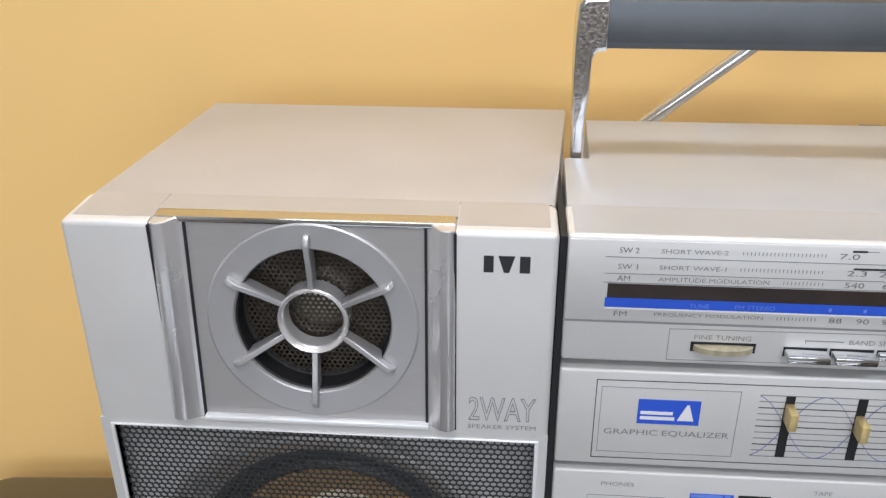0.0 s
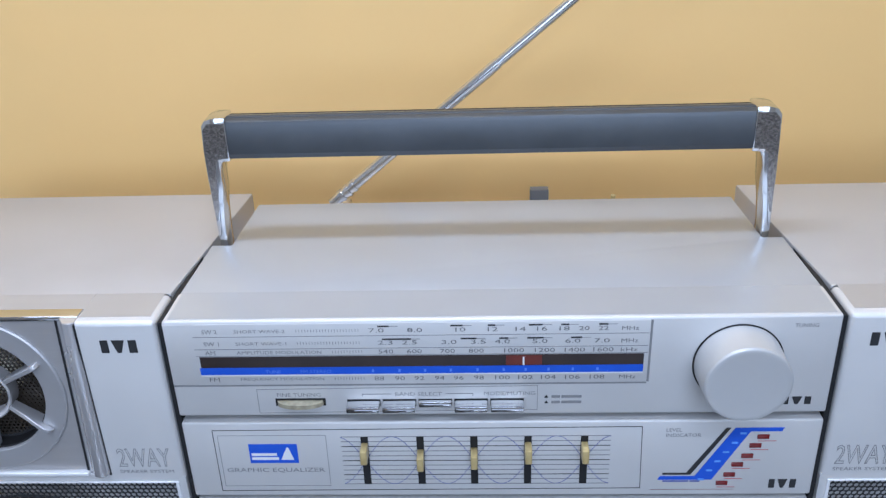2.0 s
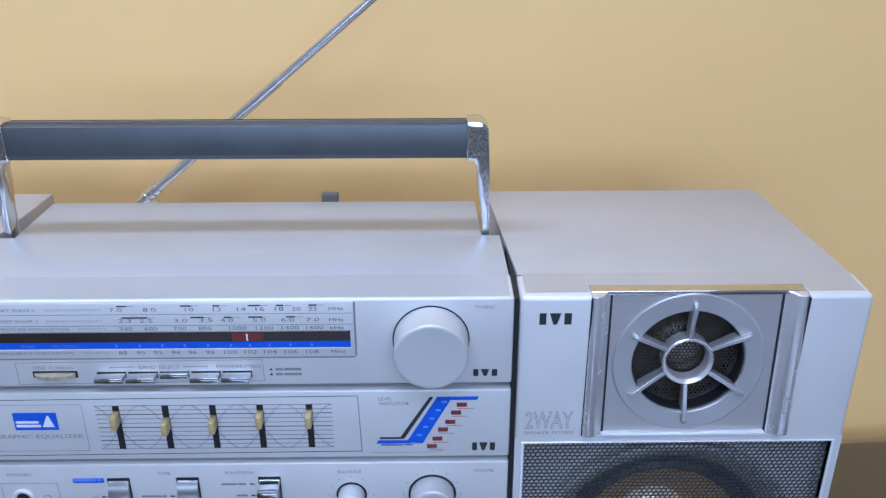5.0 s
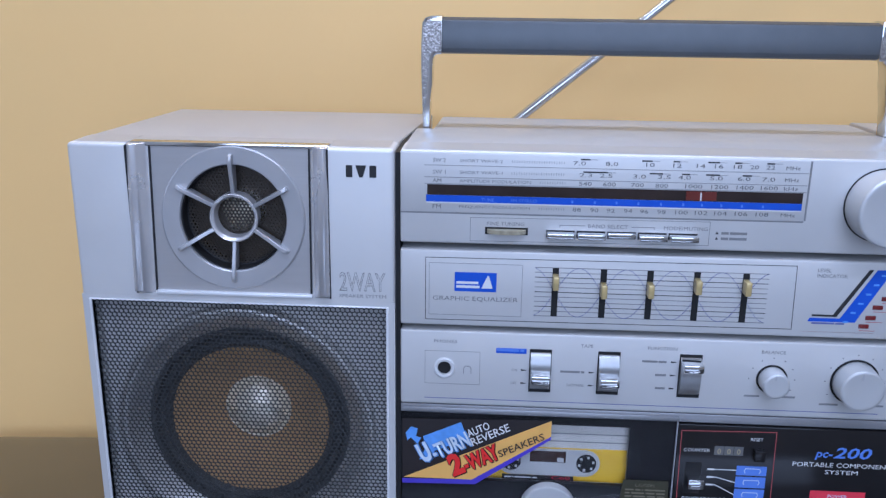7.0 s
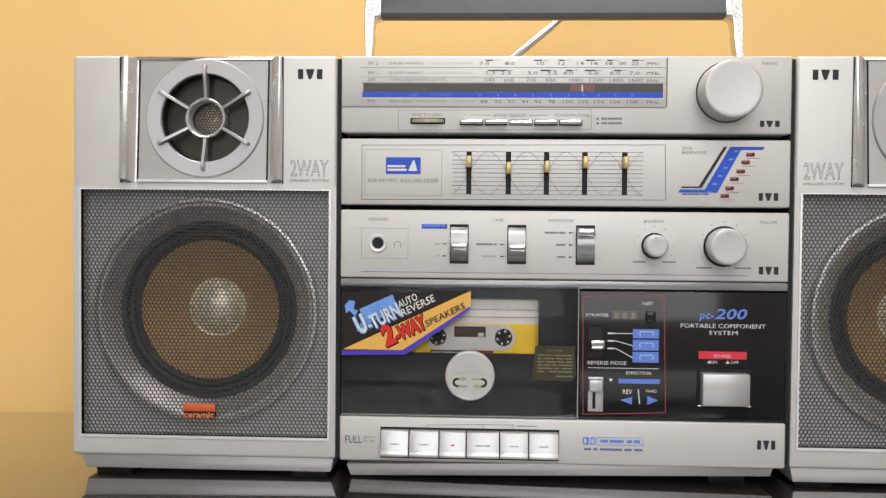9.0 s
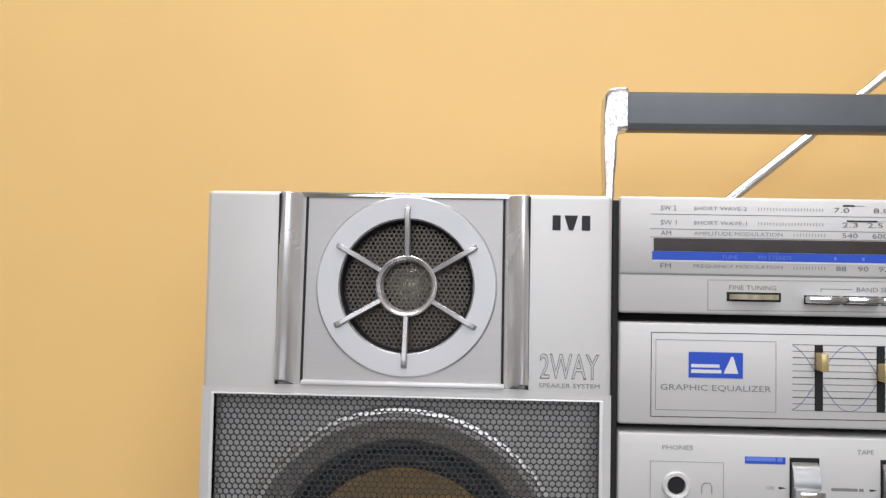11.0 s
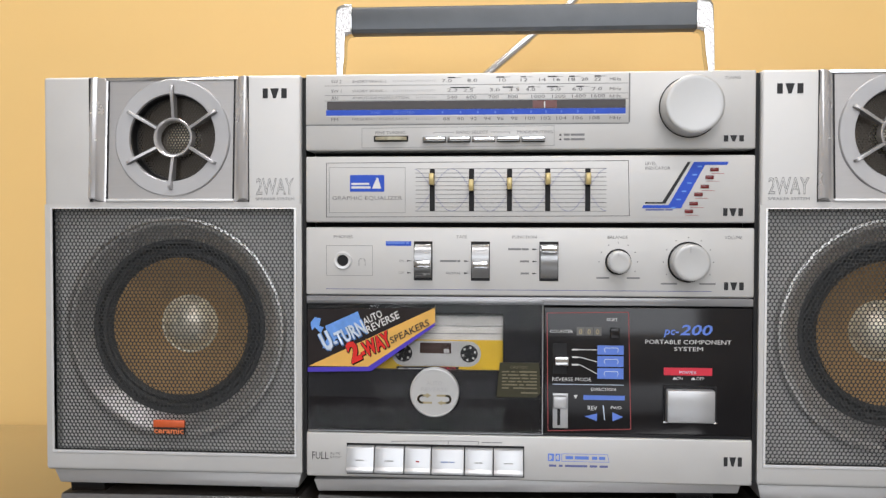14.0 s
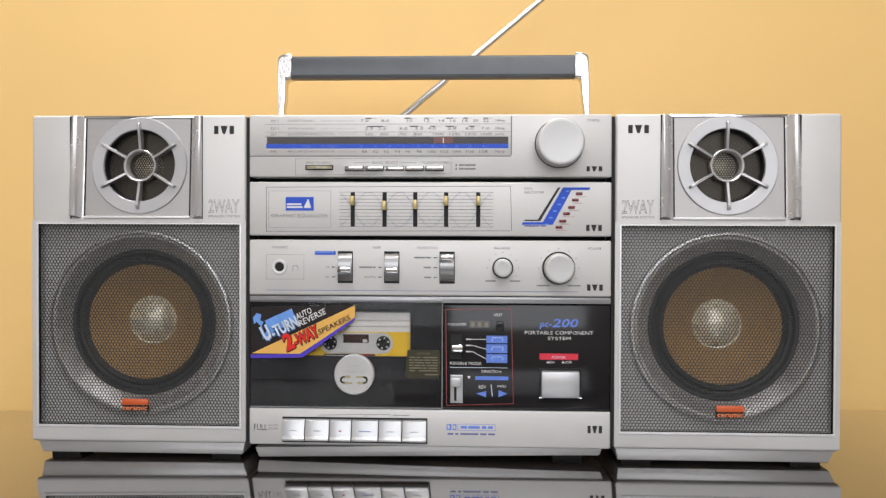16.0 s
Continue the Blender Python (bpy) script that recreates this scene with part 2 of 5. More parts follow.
def framed(outer, inner, y0, y1, bev=0.0, joint=None):
    """A rectangular frame: outer and inner are (x0, x1, z0, z1)."""
    bm = bmesh.new()
    def loop(q, y):
        return [bm.verts.new((x, y, z)) for x, z in ((q[0], q[2]), (q[1], q[2]), (q[1], q[3]), (q[0], q[3]))]
    of, nf, ob_, nb = loop(outer, y0), loop(inner, y0), loop(outer, y1), loop(inner, y1)
    for i in range(4):
        j = (i + 1) % 4
        bm.faces.new((of[i], of[j], nf[j], nf[i]))
        bm.faces.new((ob_[i], nb[i], nb[j], ob_[j]))
        bm.faces.new((of[i], ob_[i], ob_[j], of[j]))
        bm.faces.new((nf[i], nf[j], nb[j], nb[i]))
    bmesh.ops.recalc_face_normals(bm, faces=bm.faces)
    if bev:
        hard = set(of) | set(ob_)
        bevel_edges(bm, bev, 3, lambda e: e.verts[0] in hard and e.verts[1] in hard and (joint is None or min(abs(v.co.z - joint) for v in e.verts) > 1e-6))
    return bm


def line(points, width, y, lift=0.00015):
    """A printed line of that width through points (x, z), closed if the last is the first."""
    bm = bmesh.new()
    for (x0, z0), (x1, z1) in zip(points, points[1:]):
        d = Vector((x1 - x0, z1 - z0))
        if d.length < 1e-7:
            continue
        d.normalize()
        nx, nz = -d.y * width / 2, d.x * width / 2
        ex, ez = d.x * width / 2, d.y * width / 2
        prism([(x0 - ex + nx, z0 - ez + nz), (x1 + ex + nx, z1 + ez + nz), (x1 + ex - nx, z1 + ez - nz), (x0 - ex - nx, z0 - ez - nz)],
              y - lift, y + 0.0001, bm=bm)
    return bm


def lettering(parent, words, a, b, material, y=0.0, angle=0.0, lean=0.0, outline=0.0, lift=0.0002, name="lettering", heavy=0.0):
    """Words that fill the box from a to b, (x, z) each; angle in degrees turns the box about its middle."""
    data = bpy.data.curves.new("words", "FONT")
    data.body, data.size, data.resolution_u = words, 1.0, 2
    data.align_x, data.align_y = "LEFT", "BOTTOM_BASELINE"
    data.shear, data.offset = lean, heavy
    if outline:
        data.fill_mode, data.bevel_depth, data.bevel_resolution = "NONE", outline, 0
    ob = bpy.data.objects.new("words", data)
    scene.collection.objects.link(ob)
    bpy.context.view_layer.update()
    me = bpy.data.meshes.new_from_object(ob.evaluated_get(bpy.context.evaluated_depsgraph_get()))
    bpy.data.objects.remove(ob)
    bpy.data.curves.remove(data)
    n = len(me.vertices)
    co = np.zeros(n * 3)
    me.vertices.foreach_get("co", co)
    co = co.reshape(n, 3)
    lo, hi = co.min(0), co.max(0)
    w, h = abs(b[0] - a[0]), abs(b[1] - a[1])
    cx, cz = (a[0] + b[0]) / 2, (a[1] + b[1]) / 2
    u = ((co[:, 0] - lo[0]) / max(hi[0] - lo[0], 1e-9) - 0.5) * w
    v = ((co[:, 1] - lo[1]) / max(hi[1] - lo[1], 1e-9) - 0.5) * h
    s, c = math.sin(radians(angle)), math.cos(radians(angle))
    out = np.stack([cx + u * c - v * s, np.full(n, y - lift), cz + u * s + v * c], 1)
    if outline:
        out[:, 1] += -co[:, 2] * 0.01
    me.vertices.foreach_set("co", out.reshape(-1))
    me.update()
    me.materials.clear()
    me.materials.append(material)
    return part(name, me, material, parent)


def bars(parent, a, b, material, y=0.0, rows=1, words=1, fill=0.6, name="print_bar", seed=1):
    """Plain bars of the size of writing that cannot be read."""
    rnd = random.Random(seed)
    x0, x1, z0, z1 = min(a[0], b[0]), max(a[0], b[0]), min(a[1], b[1]), max(a[1], b[1])
    bm = bmesh.new()
    step = (z1 - z0) / rows
    for i in range(rows):
        zc = z1 - (i + 0.5) * step
        cuts = sorted(rnd.uniform(0.15, 0.85) for _ in range(words - 1))
        edges = [0, *cuts, 1]
        for e0, e1 in zip(edges, edges[1:]):
            if e1 - e0 < 0.06:
                continue
            gap = 0.02 if words > 1 else 0
            slab((x0 + (e0 + gap) * (x1 - x0), zc - step * fill / 2), (x0 + (e1 - gap) * (x1 - x0), zc + step * fill / 2),
                 y - 0.00015, y + 0.0001, bm=bm)
    return part(name, bm, material, parent)


def brand_shape(parent, a, b, y=0.0, material=None):
    """A maker's mark as three plain dark shapes."""
    x0, x1, z0, z1 = min(a[0], b[0]), max(a[0], b[0]), min(a[1], b[1]), max(a[1], b[1])
    w = x1 - x0
    bm = bmesh.new()
    slab((x0 + w * 0.06, z0), (x0 + w * 0.25, z1), y - 0.0003, y + 0.0001, bm=bm)
    prism([(x0 + w * 0.34, z1), (x0 + w * 0.66, z1), (x0 + w * 0.55, z0), (x0 + w * 0.45, z0)], y - 0.0003, y + 0.0001, bm=bm)
    slab((x0 + w * 0.75, z0), (x0 + w * 0.95, z1), y - 0.0003, y + 0.0001, bm=bm)
    return part("brand_mark", bm, material or INK, parent)


def perforated(x0, x1, z0, z1, y, pitch, hole, thick=0.0006, keep=None):
    """A sheet with round holes in staggered rows."""
    verts, faces = [], []
    row = pitch * math.sqrt(3) / 2
    R = pitch / math.sqrt(3)
    nz, nx = int((z1 - z0) / row) + 1, int((x1 - x0) / pitch) + 1
    for j in range(nz):
        for i in range(nx):
            cx = x0 + pitch * (i + (0.5 if j % 2 else 0.0))
            cz = z0 + row * j
            if cx > x1 or cz > z1 or (keep and not keep(cx, cz)):
                continue
            k = len(verts)
            for q in range(6):
                an = math.pi / 6 + q * math.pi / 3
                verts.append((cx + R * math.cos(an), y, cz + R * math.sin(an)))
            for rad, yy in ((hole, y), (hole * 0.97, y + thick)):
                for q in range(12):
                    an = math.pi / 6 + q * math.pi / 6
                    verts.append((cx + rad * math.cos(an), yy, cz + rad * math.sin(an)))
            for q in range(6):
                p, u, w, x = (q + 1) % 6, k + 6 + 2 * q, k + 7 + 2 * q, k + 6 + (2 * q + 2) % 12
                faces.append((k + q, u, w))
                faces.append((k + q, w, k + p))
                faces.append((k + p, w, x))
            for q in range(12):
                p = (q + 1) % 12
                faces.append((k + 6 + q, k + 18 + q, k + 18 + p, k + 6 + p))
    me = bpy.data.meshes.new("perforated")
    me.from_pydata(verts, [], faces)
    me.update()
    return me

# ---- the room ----
TURN = 3.8          # the table and the wall behind it stand a little askew to the stereo


def turned(bm, about=(0.0, 0.216)):
    m = Matrix.Translation((about[0], about[1], 0)) @ Matrix.Rotation(radians(TURN), 4, "Z") @ Matrix.Translation((-about[0], -about[1], 0))
    bmesh.ops.transform(bm, matrix=m, verts=bm.verts)
    return bm


def setting(name, bm, material, label, category):
    ob = part(name, bm, material, None)
    return tagged(ob, label, category, "", "structure")


WALL_Y = 0.243
setting("wall_north", turned(block(-2.2, 2.2, WALL_Y, WALL_Y + 0.12, -0.752, 1.75)), PLASTER, "smooth apricot yellow painted wall behind the table", "wall")
# the opening is added too, to hold the unseen window light
setting("wall_south", turned(framed((-2.2, 2.2, -0.752, 1.75), (-1.6, 1.2, 0.45, 1.50), -3.4, -3.28)), ROOM_PAINT, "pale painted wall with an added, unseen window opening", "wall")
setting("wall_west", turned(block(-2.32, -2.2, -3.4, WALL_Y + 0.12, -0.752, 1.75)), ROOM_PAINT, "pale painted side wall of the room", "wall")
setting("wall_east", turned(block(2.2, 2.32, -3.4, WALL_Y + 0.12, -0.752, 1.75)), ROOM_PAINT, "pale painted side wall of the room", "wall")
setting("floor", turned(block(-2.32, 2.32, -3.4, WALL_Y + 0.12, -0.85, -0.752)), FLOOR_TILE, "plain grey floor under the table", "floor")
setting("ceiling", turned(block(-2.32, 2.32, -3.4, WALL_Y + 0.12, 1.75, 1.85)), CEILING_PAINT, "white painted ceiling with lamps", "ceiling")

TOP = -0.002        # the table's surface


def build_table():
    table = thing("table", 0.3, -0.05, -0.752, "glossy black lacquered table against the apricot wall", "table")
    x0, x1, y0, y1, r = -0.530, 1.05, -0.46, 0.2150, 0.028
    pts = []
    for cx, cy, a0 in ((x1 - r, y1 - r, 0), (x0 + r, y1 - r, 90), (x0 + r, y0 + r, 180), (x1 - r, y0 + r, 270)):
        for k in range(9):
            a = radians(a0 + k * 90 / 8)
            pts.append((cx + r * math.cos(a), cy + r * math.sin(a)))

    def plate(inset, z0, z1, bev):
        bm = bmesh.new()
        mx, my = (x0 + x1) / 2, (y0 + y1) / 2
        ring = [(mx + (px - mx) * (1 - inset / 0.77), my + (py - my) * (1 - inset / 0.34)) for px, py in pts]
        low = [bm.verts.new((px, py, z0)) for px, py in ring]
        high = [bm.verts.new((px, py, z1)) for px, py in ring]
        bm.faces.new(high)
        bm.faces.new(low[::-1])
        n = len(ring)
        for i in range(n):
            bm.faces.new((low[i], low[(i + 1) % n], high[(i + 1) % n], high[i]))
        bmesh.ops.recalc_face_normals(bm, faces=bm.faces)
        if bev:
            bevel_edges(bm, bev, 3, lambda e: abs(e.verts[0].co.z - z1) < 1e-6 and abs(e.verts[1].co.z - z1) < 1e-6)
        return turned(bm)
    part("tabletop", plate(0.0, TOP - 0.028, TOP, 0.003), LACQUER, table, "black lacquer top with a rounded corner")
    # pale band paints the reflection along the table's edge
    part("edge_band", plate(-0.0012, TOP - 0.026, TOP - 0.004, 0.0), TABLE_EDGE, table, "pale edge band coloured like the bevel's highlight")
    for lx in (x0 + 0.06, x1 - 0.06):
        for ly in (y0 + 0.06, y1 - 0.06):
            part("leg", turned(block(lx - 0.025, lx + 0.025, ly - 0.025, ly + 0.025, -0.752, TOP - 0.028, 0.003)), BLACK_MATTE, table)


build_table()

# ---- the loudspeakers ----
MID = -0.001        # the stereo's middle


def build_speaker(side):
    """side: -1 for the one whose mark stands at its east edge, 1 for its mirror image."""
    def X(x):
        return x if side < 0 else 2 * MID - x

    def S(a, b, y0, y1, bev=0.0, segs=2):
        return slab((X(a[0]), a[1]), (X(b[0]), b[1]), y0, y1, bev, segs)

    def P(points, y0, y1, bev=0.0):
        return prism([(X(x), z) for x, z in points], y0, y1, bev)

    sp = thing("loudspeaker", X(-0.240), 0.076, TOP,
               "silver detachable two-way loudspeaker with perforated black grille, on the table", "loudspeaker", "loudspeakers of the stereo")
    L, Rr, ZT, ZB = -0.3295, -0.1510, 0.2800, 0.0105
    # cabinet, a little narrower at the back
    bm = bmesh.new()
    f = [(-0.3285, 0.0262), (-0.1515, 0.0262), (-0.1415, 0.150), (-0.3190, 0.150)]
    lo = [bm.verts.new((X(x), y, ZB)) for x, y in f]
    hi = [bm.verts.new((X(x), y, ZT - (0.0003 if i < 2 else 0.0015))) for i, (x, y) in enumerate(f)]
    bm.faces.new(lo)
    bm.faces.new(hi[::-1])
    for i in range(4):
        bm.faces.new((lo[i], hi[i], hi[(i + 1) % 4], lo[(i + 1) % 4]))
    bmesh.ops.recalc_face_normals(bm, faces=bm.faces)
    bevel_edges(bm, 0.0014, 2)
    bmesh.ops.delete(bm, geom=[q for q in bm.faces if q.normal.y < -0.9], context="FACES_ONLY")     # open behind the drivers
    part("cabinet", bm, SILVER_TOP, sp, "silver painted cabinet")
    G = (-0.3240, -0.1560, 0.0248, 0.1905)      # the grille's opening
    gx0, gx1 = sorted((X(G[0]), X(G[1])))
    ox0, ox1 = sorted((X(L), X(Rr)))
    ZJ = 0.1934
    bezel = part("front_bezel", framed((ox0, ox1, ZB, ZJ), (gx0, gx1, G[2], G[3]), 0.0, 0.0258, 0.0026, ZJ), SILVER, sp, "satin silver front moulding")
    # the upper moulding is open at the top, where the tweeter plate leans back between its cheeks
    tops = bmesh.new()
    cut = [(L, ZJ), (Rr, ZJ), (Rr, ZT), (-0.1868, ZT), (-0.1868, 0.1952), (-0.2972, 0.1952), (-0.2972, ZT), (L, ZT)]
    fr_ = [tops.verts.new((X(x), 0.0, z)) for x, z in cut]
    bk_ = [tops.verts.new((X(x), 0.0258, z)) for x, z in cut]
    for i in range(8):
        j = (i + 1) % 8
        tops.faces.new((fr_[i], bk_[i], bk_[j], fr_[j]))
    for ring in (fr_, bk_):
        tops.faces.new((ring[0], ring[1], ring[4], ring[5]))
        tops.faces.new((ring[1], ring[2], ring[3], ring[4]))
        tops.faces.new((ring[0], ring[5], ring[6], ring[7]))
    bmesh.ops.recalc_face_normals(tops, faces=tops.faces)
    outer = {(round(X(x), 5), round(z, 5)) for x, z in (cut[2], cut[3], cut[6], cut[7], cut[0], cut[1])}
    bevel_edges(tops, 0.0022, 3, lambda e: all((round(v.co.x, 5), round(v.co.z, 5)) in outer for v in e.verts)
                and not all(abs(v.co.z - ZJ) < 1e-5 for v in e.verts) and not (abs(e.verts[0].co.y - e.verts[1].co.y) > 0.01 and abs(abs(e.verts[0].co.x - X(-0.2420)) - 0.0552) < 0.0006))
    part("top_bezel", tops, SILVER, sp, "satin silver front moulding round the tweeter")
    part("grille_lip", framed((gx0 - 0.0016, gx1 + 0.0016, G[2] - 0.0022, G[3] + 0.0006), (gx0, gx1, G[2], G[3]), -0.0008, 0.004, 0.0004), LIGHT_EDGE, bezel)
    # thin covers added to give the moulding's top the cabinet's toned colour
    for a, c, y in ((L + 0.0030, -0.2975, 0.0050), (-0.2972, -0.1868, 0.0122), (-0.1865, Rr - 0.0030, 0.0050)):
        part("top_tone_cover", S((a, ZT - 0.001), (c, ZT + 0.00015), y, 0.0262), SILVER_TOP, sp)
    part("plinth", P([(-0.3225, 0.0008), (-0.1545, 0.0008), (-0.1525, 0.0104), (-0.3270, 0.0104)], 0.004, 0.148, 0.0008), SILVER_TOP, sp)
    for fx in (-0.306, -0.170):
        for fy in (0.022, 0.132):
            part("foot", block(X(fx) - 0.012, X(fx) + 0.012, fy - 0.012, fy + 0.012, TOP, 0.001), DARK, sp)
    # woofer behind the grille
    part("baffle", plate_with_hole(X(G[0]), X(G[1]), G[2], G[3], X(-0.2415), 0.1085, 0.0660, 0.0110, 0.0250), BAFFLE, sp, "grey board behind the grille")
    wx, wz = X(-0.2415), 0.1085
    w = part("woofer", lathe(wx, wz, [(0.0775, 0.0110), (0.0775, 0.0066), (0.0768, 0.0046), (0.0748, 0.0042), (0.0736, 0.0058), (0.0716, 0.0060), (0.0706, 0.0068), (0.0668, 0.0098),
                                     (0.0614, 0.0148), (0.0608, 0.0162), (0.0608, 0.0230)], 72), BAFFLE_RING, sp, "silver woofer frame with a sloping flange", 20)
    part("surround", lathe(wx, wz, [(0.0616, 0.0156), (0.0604, 0.0146), (0.0580, 0.0150), (0.0562, 0.0178), (0.0540, 0.0186), (0.0515, 0.0160), (0.0495, 0.0172),
                                    (0.0474, 0.0200)], 64), RUBBER, w, "black ribbed surround")
    part("cone", lathe(wx, wz, [(0.0482, 0.0182), (0.0400, 0.0232), (0.0300, 0.0300), (0.0180, 0.0385), (0.0, 0.0400)], 64), CONE, w, "brown paper cone")
    part("dust_cap", lathe(wx, wz, [(0.0194, 0.0384), (0.0190, 0.0362), (0.0178, 0.0345), (0.0155, 0.0312), (0.0115, 0.0284), (0.0060, 0.0266), (0.0, 0.0260)], 48), DOME, w, "silver dust cap")
    # glint round the dust cap, built as a bright ring
    part("cap_glint_ring", lathe(wx, wz, [(0.0212, 0.0372), (0.0203, 0.0354), (0.0193, 0.0356), (0.0188, 0.0372)], 48), DOME, w, "bright ring that imitates the glint round the cap")
    me = perforated(gx0 + 0.0002, gx1 - 0.0002, G[2] + 0.0002, G[3] - 0.0002, 0.0022, 0.00272, 0.00119, 0.0006)
    part("grille", me, GRILLE, sp, "black perforated steel grille")
    bx = X((-0.2550 + -0.2320) / 2)
    badge = part("badge", slab((bx - 0.0110, 0.0412), (bx + 0.0110, 0.0462), 0.0002, 0.0024, 0.0006), ORANGE, sp, "orange badge on the grille")
    part("badge_base", slab((bx - 0.0108, 0.0366), (bx + 0.0108, 0.0414), 0.0008, 0.0024, 0.0002), DARK, badge)
    lettering(badge, "ceramic", (bx - 0.0104, 0.0370), (bx + 0.0104, 0.0409), ORANGE_PALE, 0.0006, heavy=0.02)
    # tweeter
    tx, tz = X(-0.2408), 0.2390
    def lean(bm_):
        """The plate and all on it lie back in the moulding and lean away at the top."""
        vs = bm_.vertices if isinstance(bm_, bpy.types.Mesh) else bm_.verts
        for v in vs:
            v.co.y += 0.0052 + 0.062 * (v.co.z - 0.2390)
        return bm_

    def lean_part(name, bm_, *rest):
        return part(name, lean(bm_), *rest)
    tw = lean_part("tweeter_plate", plate_with_hole(X(-0.2960), X(-0.1880), 0.1955, 0.2790, tx, tz, 0.0296, -0.0012, 0.0035), BRUSHED, sp, "brushed aluminium tweeter plate")
    lean_part("tweeter_ring", lathe(tx, tz, [(0.0402, -0.0010), (0.0400, -0.0022), (0.0393, -0.0027), (0.0302, -0.0024), (0.0297, -0.0018), (0.0297, 0.0)], 96), TURNED, tw, "turned aluminium ring", 18)
    lean_part("tweeter_sleeve", lathe(tx, tz, [(0.0297, -0.0006), (0.0290, 0.0), (0.0290, 0.0075), (0.0270, 0.0088)], 64), DARK, tw, "black sleeve inside the ring")
    lean_part("guard_hub", lathe(tx, tz, [(0.0136, 0.0060), (0.0136, -0.0012), (0.0130, -0.0018), (0.0118, -0.0010), (0.0110, 0.0010), (0.0108, 0.0060)], 48), RAIL, tw)
    for k in range(6):
        an = radians(90 + 60 * k)
        sbm = bmesh.new()
        r0, r1, t = 0.0130, 0.0358, 0.0011
        prof = [(r0, 0.0040), (r0, -0.0014), (0.0220, -0.0034), (r1 - 0.004, -0.0062), (r1 - 0.0012, -0.0058), (r1, -0.0042), (r1, -0.0026), (0.0296, -0.0022), (0.0285, 0.0030)]
        fr = [sbm.verts.new((r, y, t)) for r, y in prof]
        bk = [sbm.verts.new((r, y, -t)) for r, y in prof]
        sbm.faces.new(fr)
        sbm.faces.new(bk[::-1])
        for i in range(len(prof)):
            j = (i + 1) % len(prof)
            sbm.faces.new((fr[i], bk[i], bk[j], fr[j]))
        bmesh.ops.recalc_face_normals(sbm, faces=sbm.faces)
        bevel_edges(sbm, 0.0003, 1)
        # the radial coordinate lies in x; turn it about the depth axis
        for v in sbm.verts:
            r, y, q = v.co
            v.co = (tx + r * math.cos(an) - q * math.sin(an), y, tz + r * math.sin(an) + q * math.cos(an))
        lean_part("guard_spoke", sbm, TURNED, tw)
    lean_part("tweeter_well", lathe(tx, tz, [(0.0310, 0.0060), (0.0300, 0.0200), (0.0, 0.0205)], 48), TWEETER_DEEP, tw, "brown well of the tweeter")
    lean_part("tweeter_dome", lathe(tx, tz, [(0.0125, 0.0204), (0.0110, 0.0160), (0.0070, 0.0132), (0.0, 0.0122)], 32), DOME, tw)
    lean_part("tweeter_mesh", perforated(tx - 0.030, tx + 0.030, tz - 0.030, tz + 0.030, 0.0078, 0.0021, 0.00070, 0.0004,
                                    lambda x, z: math.hypot(x - tx, z - tz) < 0.0288), MESH_BROWN, tw, "fine dark brown metal mesh")
    # rails beside the plate: a ridge that falls towards the plate
    for e, n in ((-0.2970, -0.2860), (-0.1870, -0.1980)):
        bm = bmesh.new()
        prof = [(e, 0.004), (e, -0.0068), (e + (n - e) * 0.22, -0.0082), (e + (n - e) * 0.50, -0.0072), (e + (n - e) * 0.80, -0.0022), (n, -0.0014), (n, 0.004)]
        top = [bm.verts.new((X(x), y, 0.2798)) for x, y in prof]
        bot = [bm.verts.new((X(x), y, 0.1948 + 0.4 * max(0.0, -y - 0.001))) for x, y in prof]
        bm.faces.new(top)
        bm.faces.new(bot[::-1])
        for i in range(len(prof)):
            j = (i + 1) % len(prof)
            bm.faces.new((top[i], bot[i], bot[j], top[j]))
        bmesh.ops.recalc_face_normals(bm, faces=bm.faces)
        bevel_edges(bm, 0.0004, 1)
        lean_part("guard_rail", bm, RAIL, tw, "bright metal rail", 30)
        lean_part("rail_groove", S((n - 0.0005, 0.1960), (n + 0.0005, 0.2790), -0.0020, 0.0), DARK, tw, "dark groove")
        part("rail_groove", S((e - 0.0005, 0.1950), (e + 0.0004, 0.2790), -0.0003, 0.001), DARK, tw)
    lean_part("top_strip", S((-0.2966, 0.2780), (-0.1874, 0.2803), -0.0022, 0.0046, 0.0003), CHROME, tw, "bright strip over the plate")
    lean_part("bottom_lip", S((-0.2858, 0.1953), (-0.1972, 0.1972), -0.0042, 0.003, 0.0004), LIGHT_EDGE, tw)
    # marks on the face
    mx = X(-0.1690)
    brand_shape(sp, (mx - 0.0092, 0.2645), (mx + 0.0092, 0.2710))
    lettering(sp, "2WAY", (mx - 0.0128, 0.2000), (mx + 0.0128, 0.2110), INK_GREY, 0.0, outline=0.013)
    lettering(sp, "SPEAKER SYSTEM", (mx - 0.0131, 0.1962), (mx + 0.0131, 0.1981), INK_GREY)
    return sp


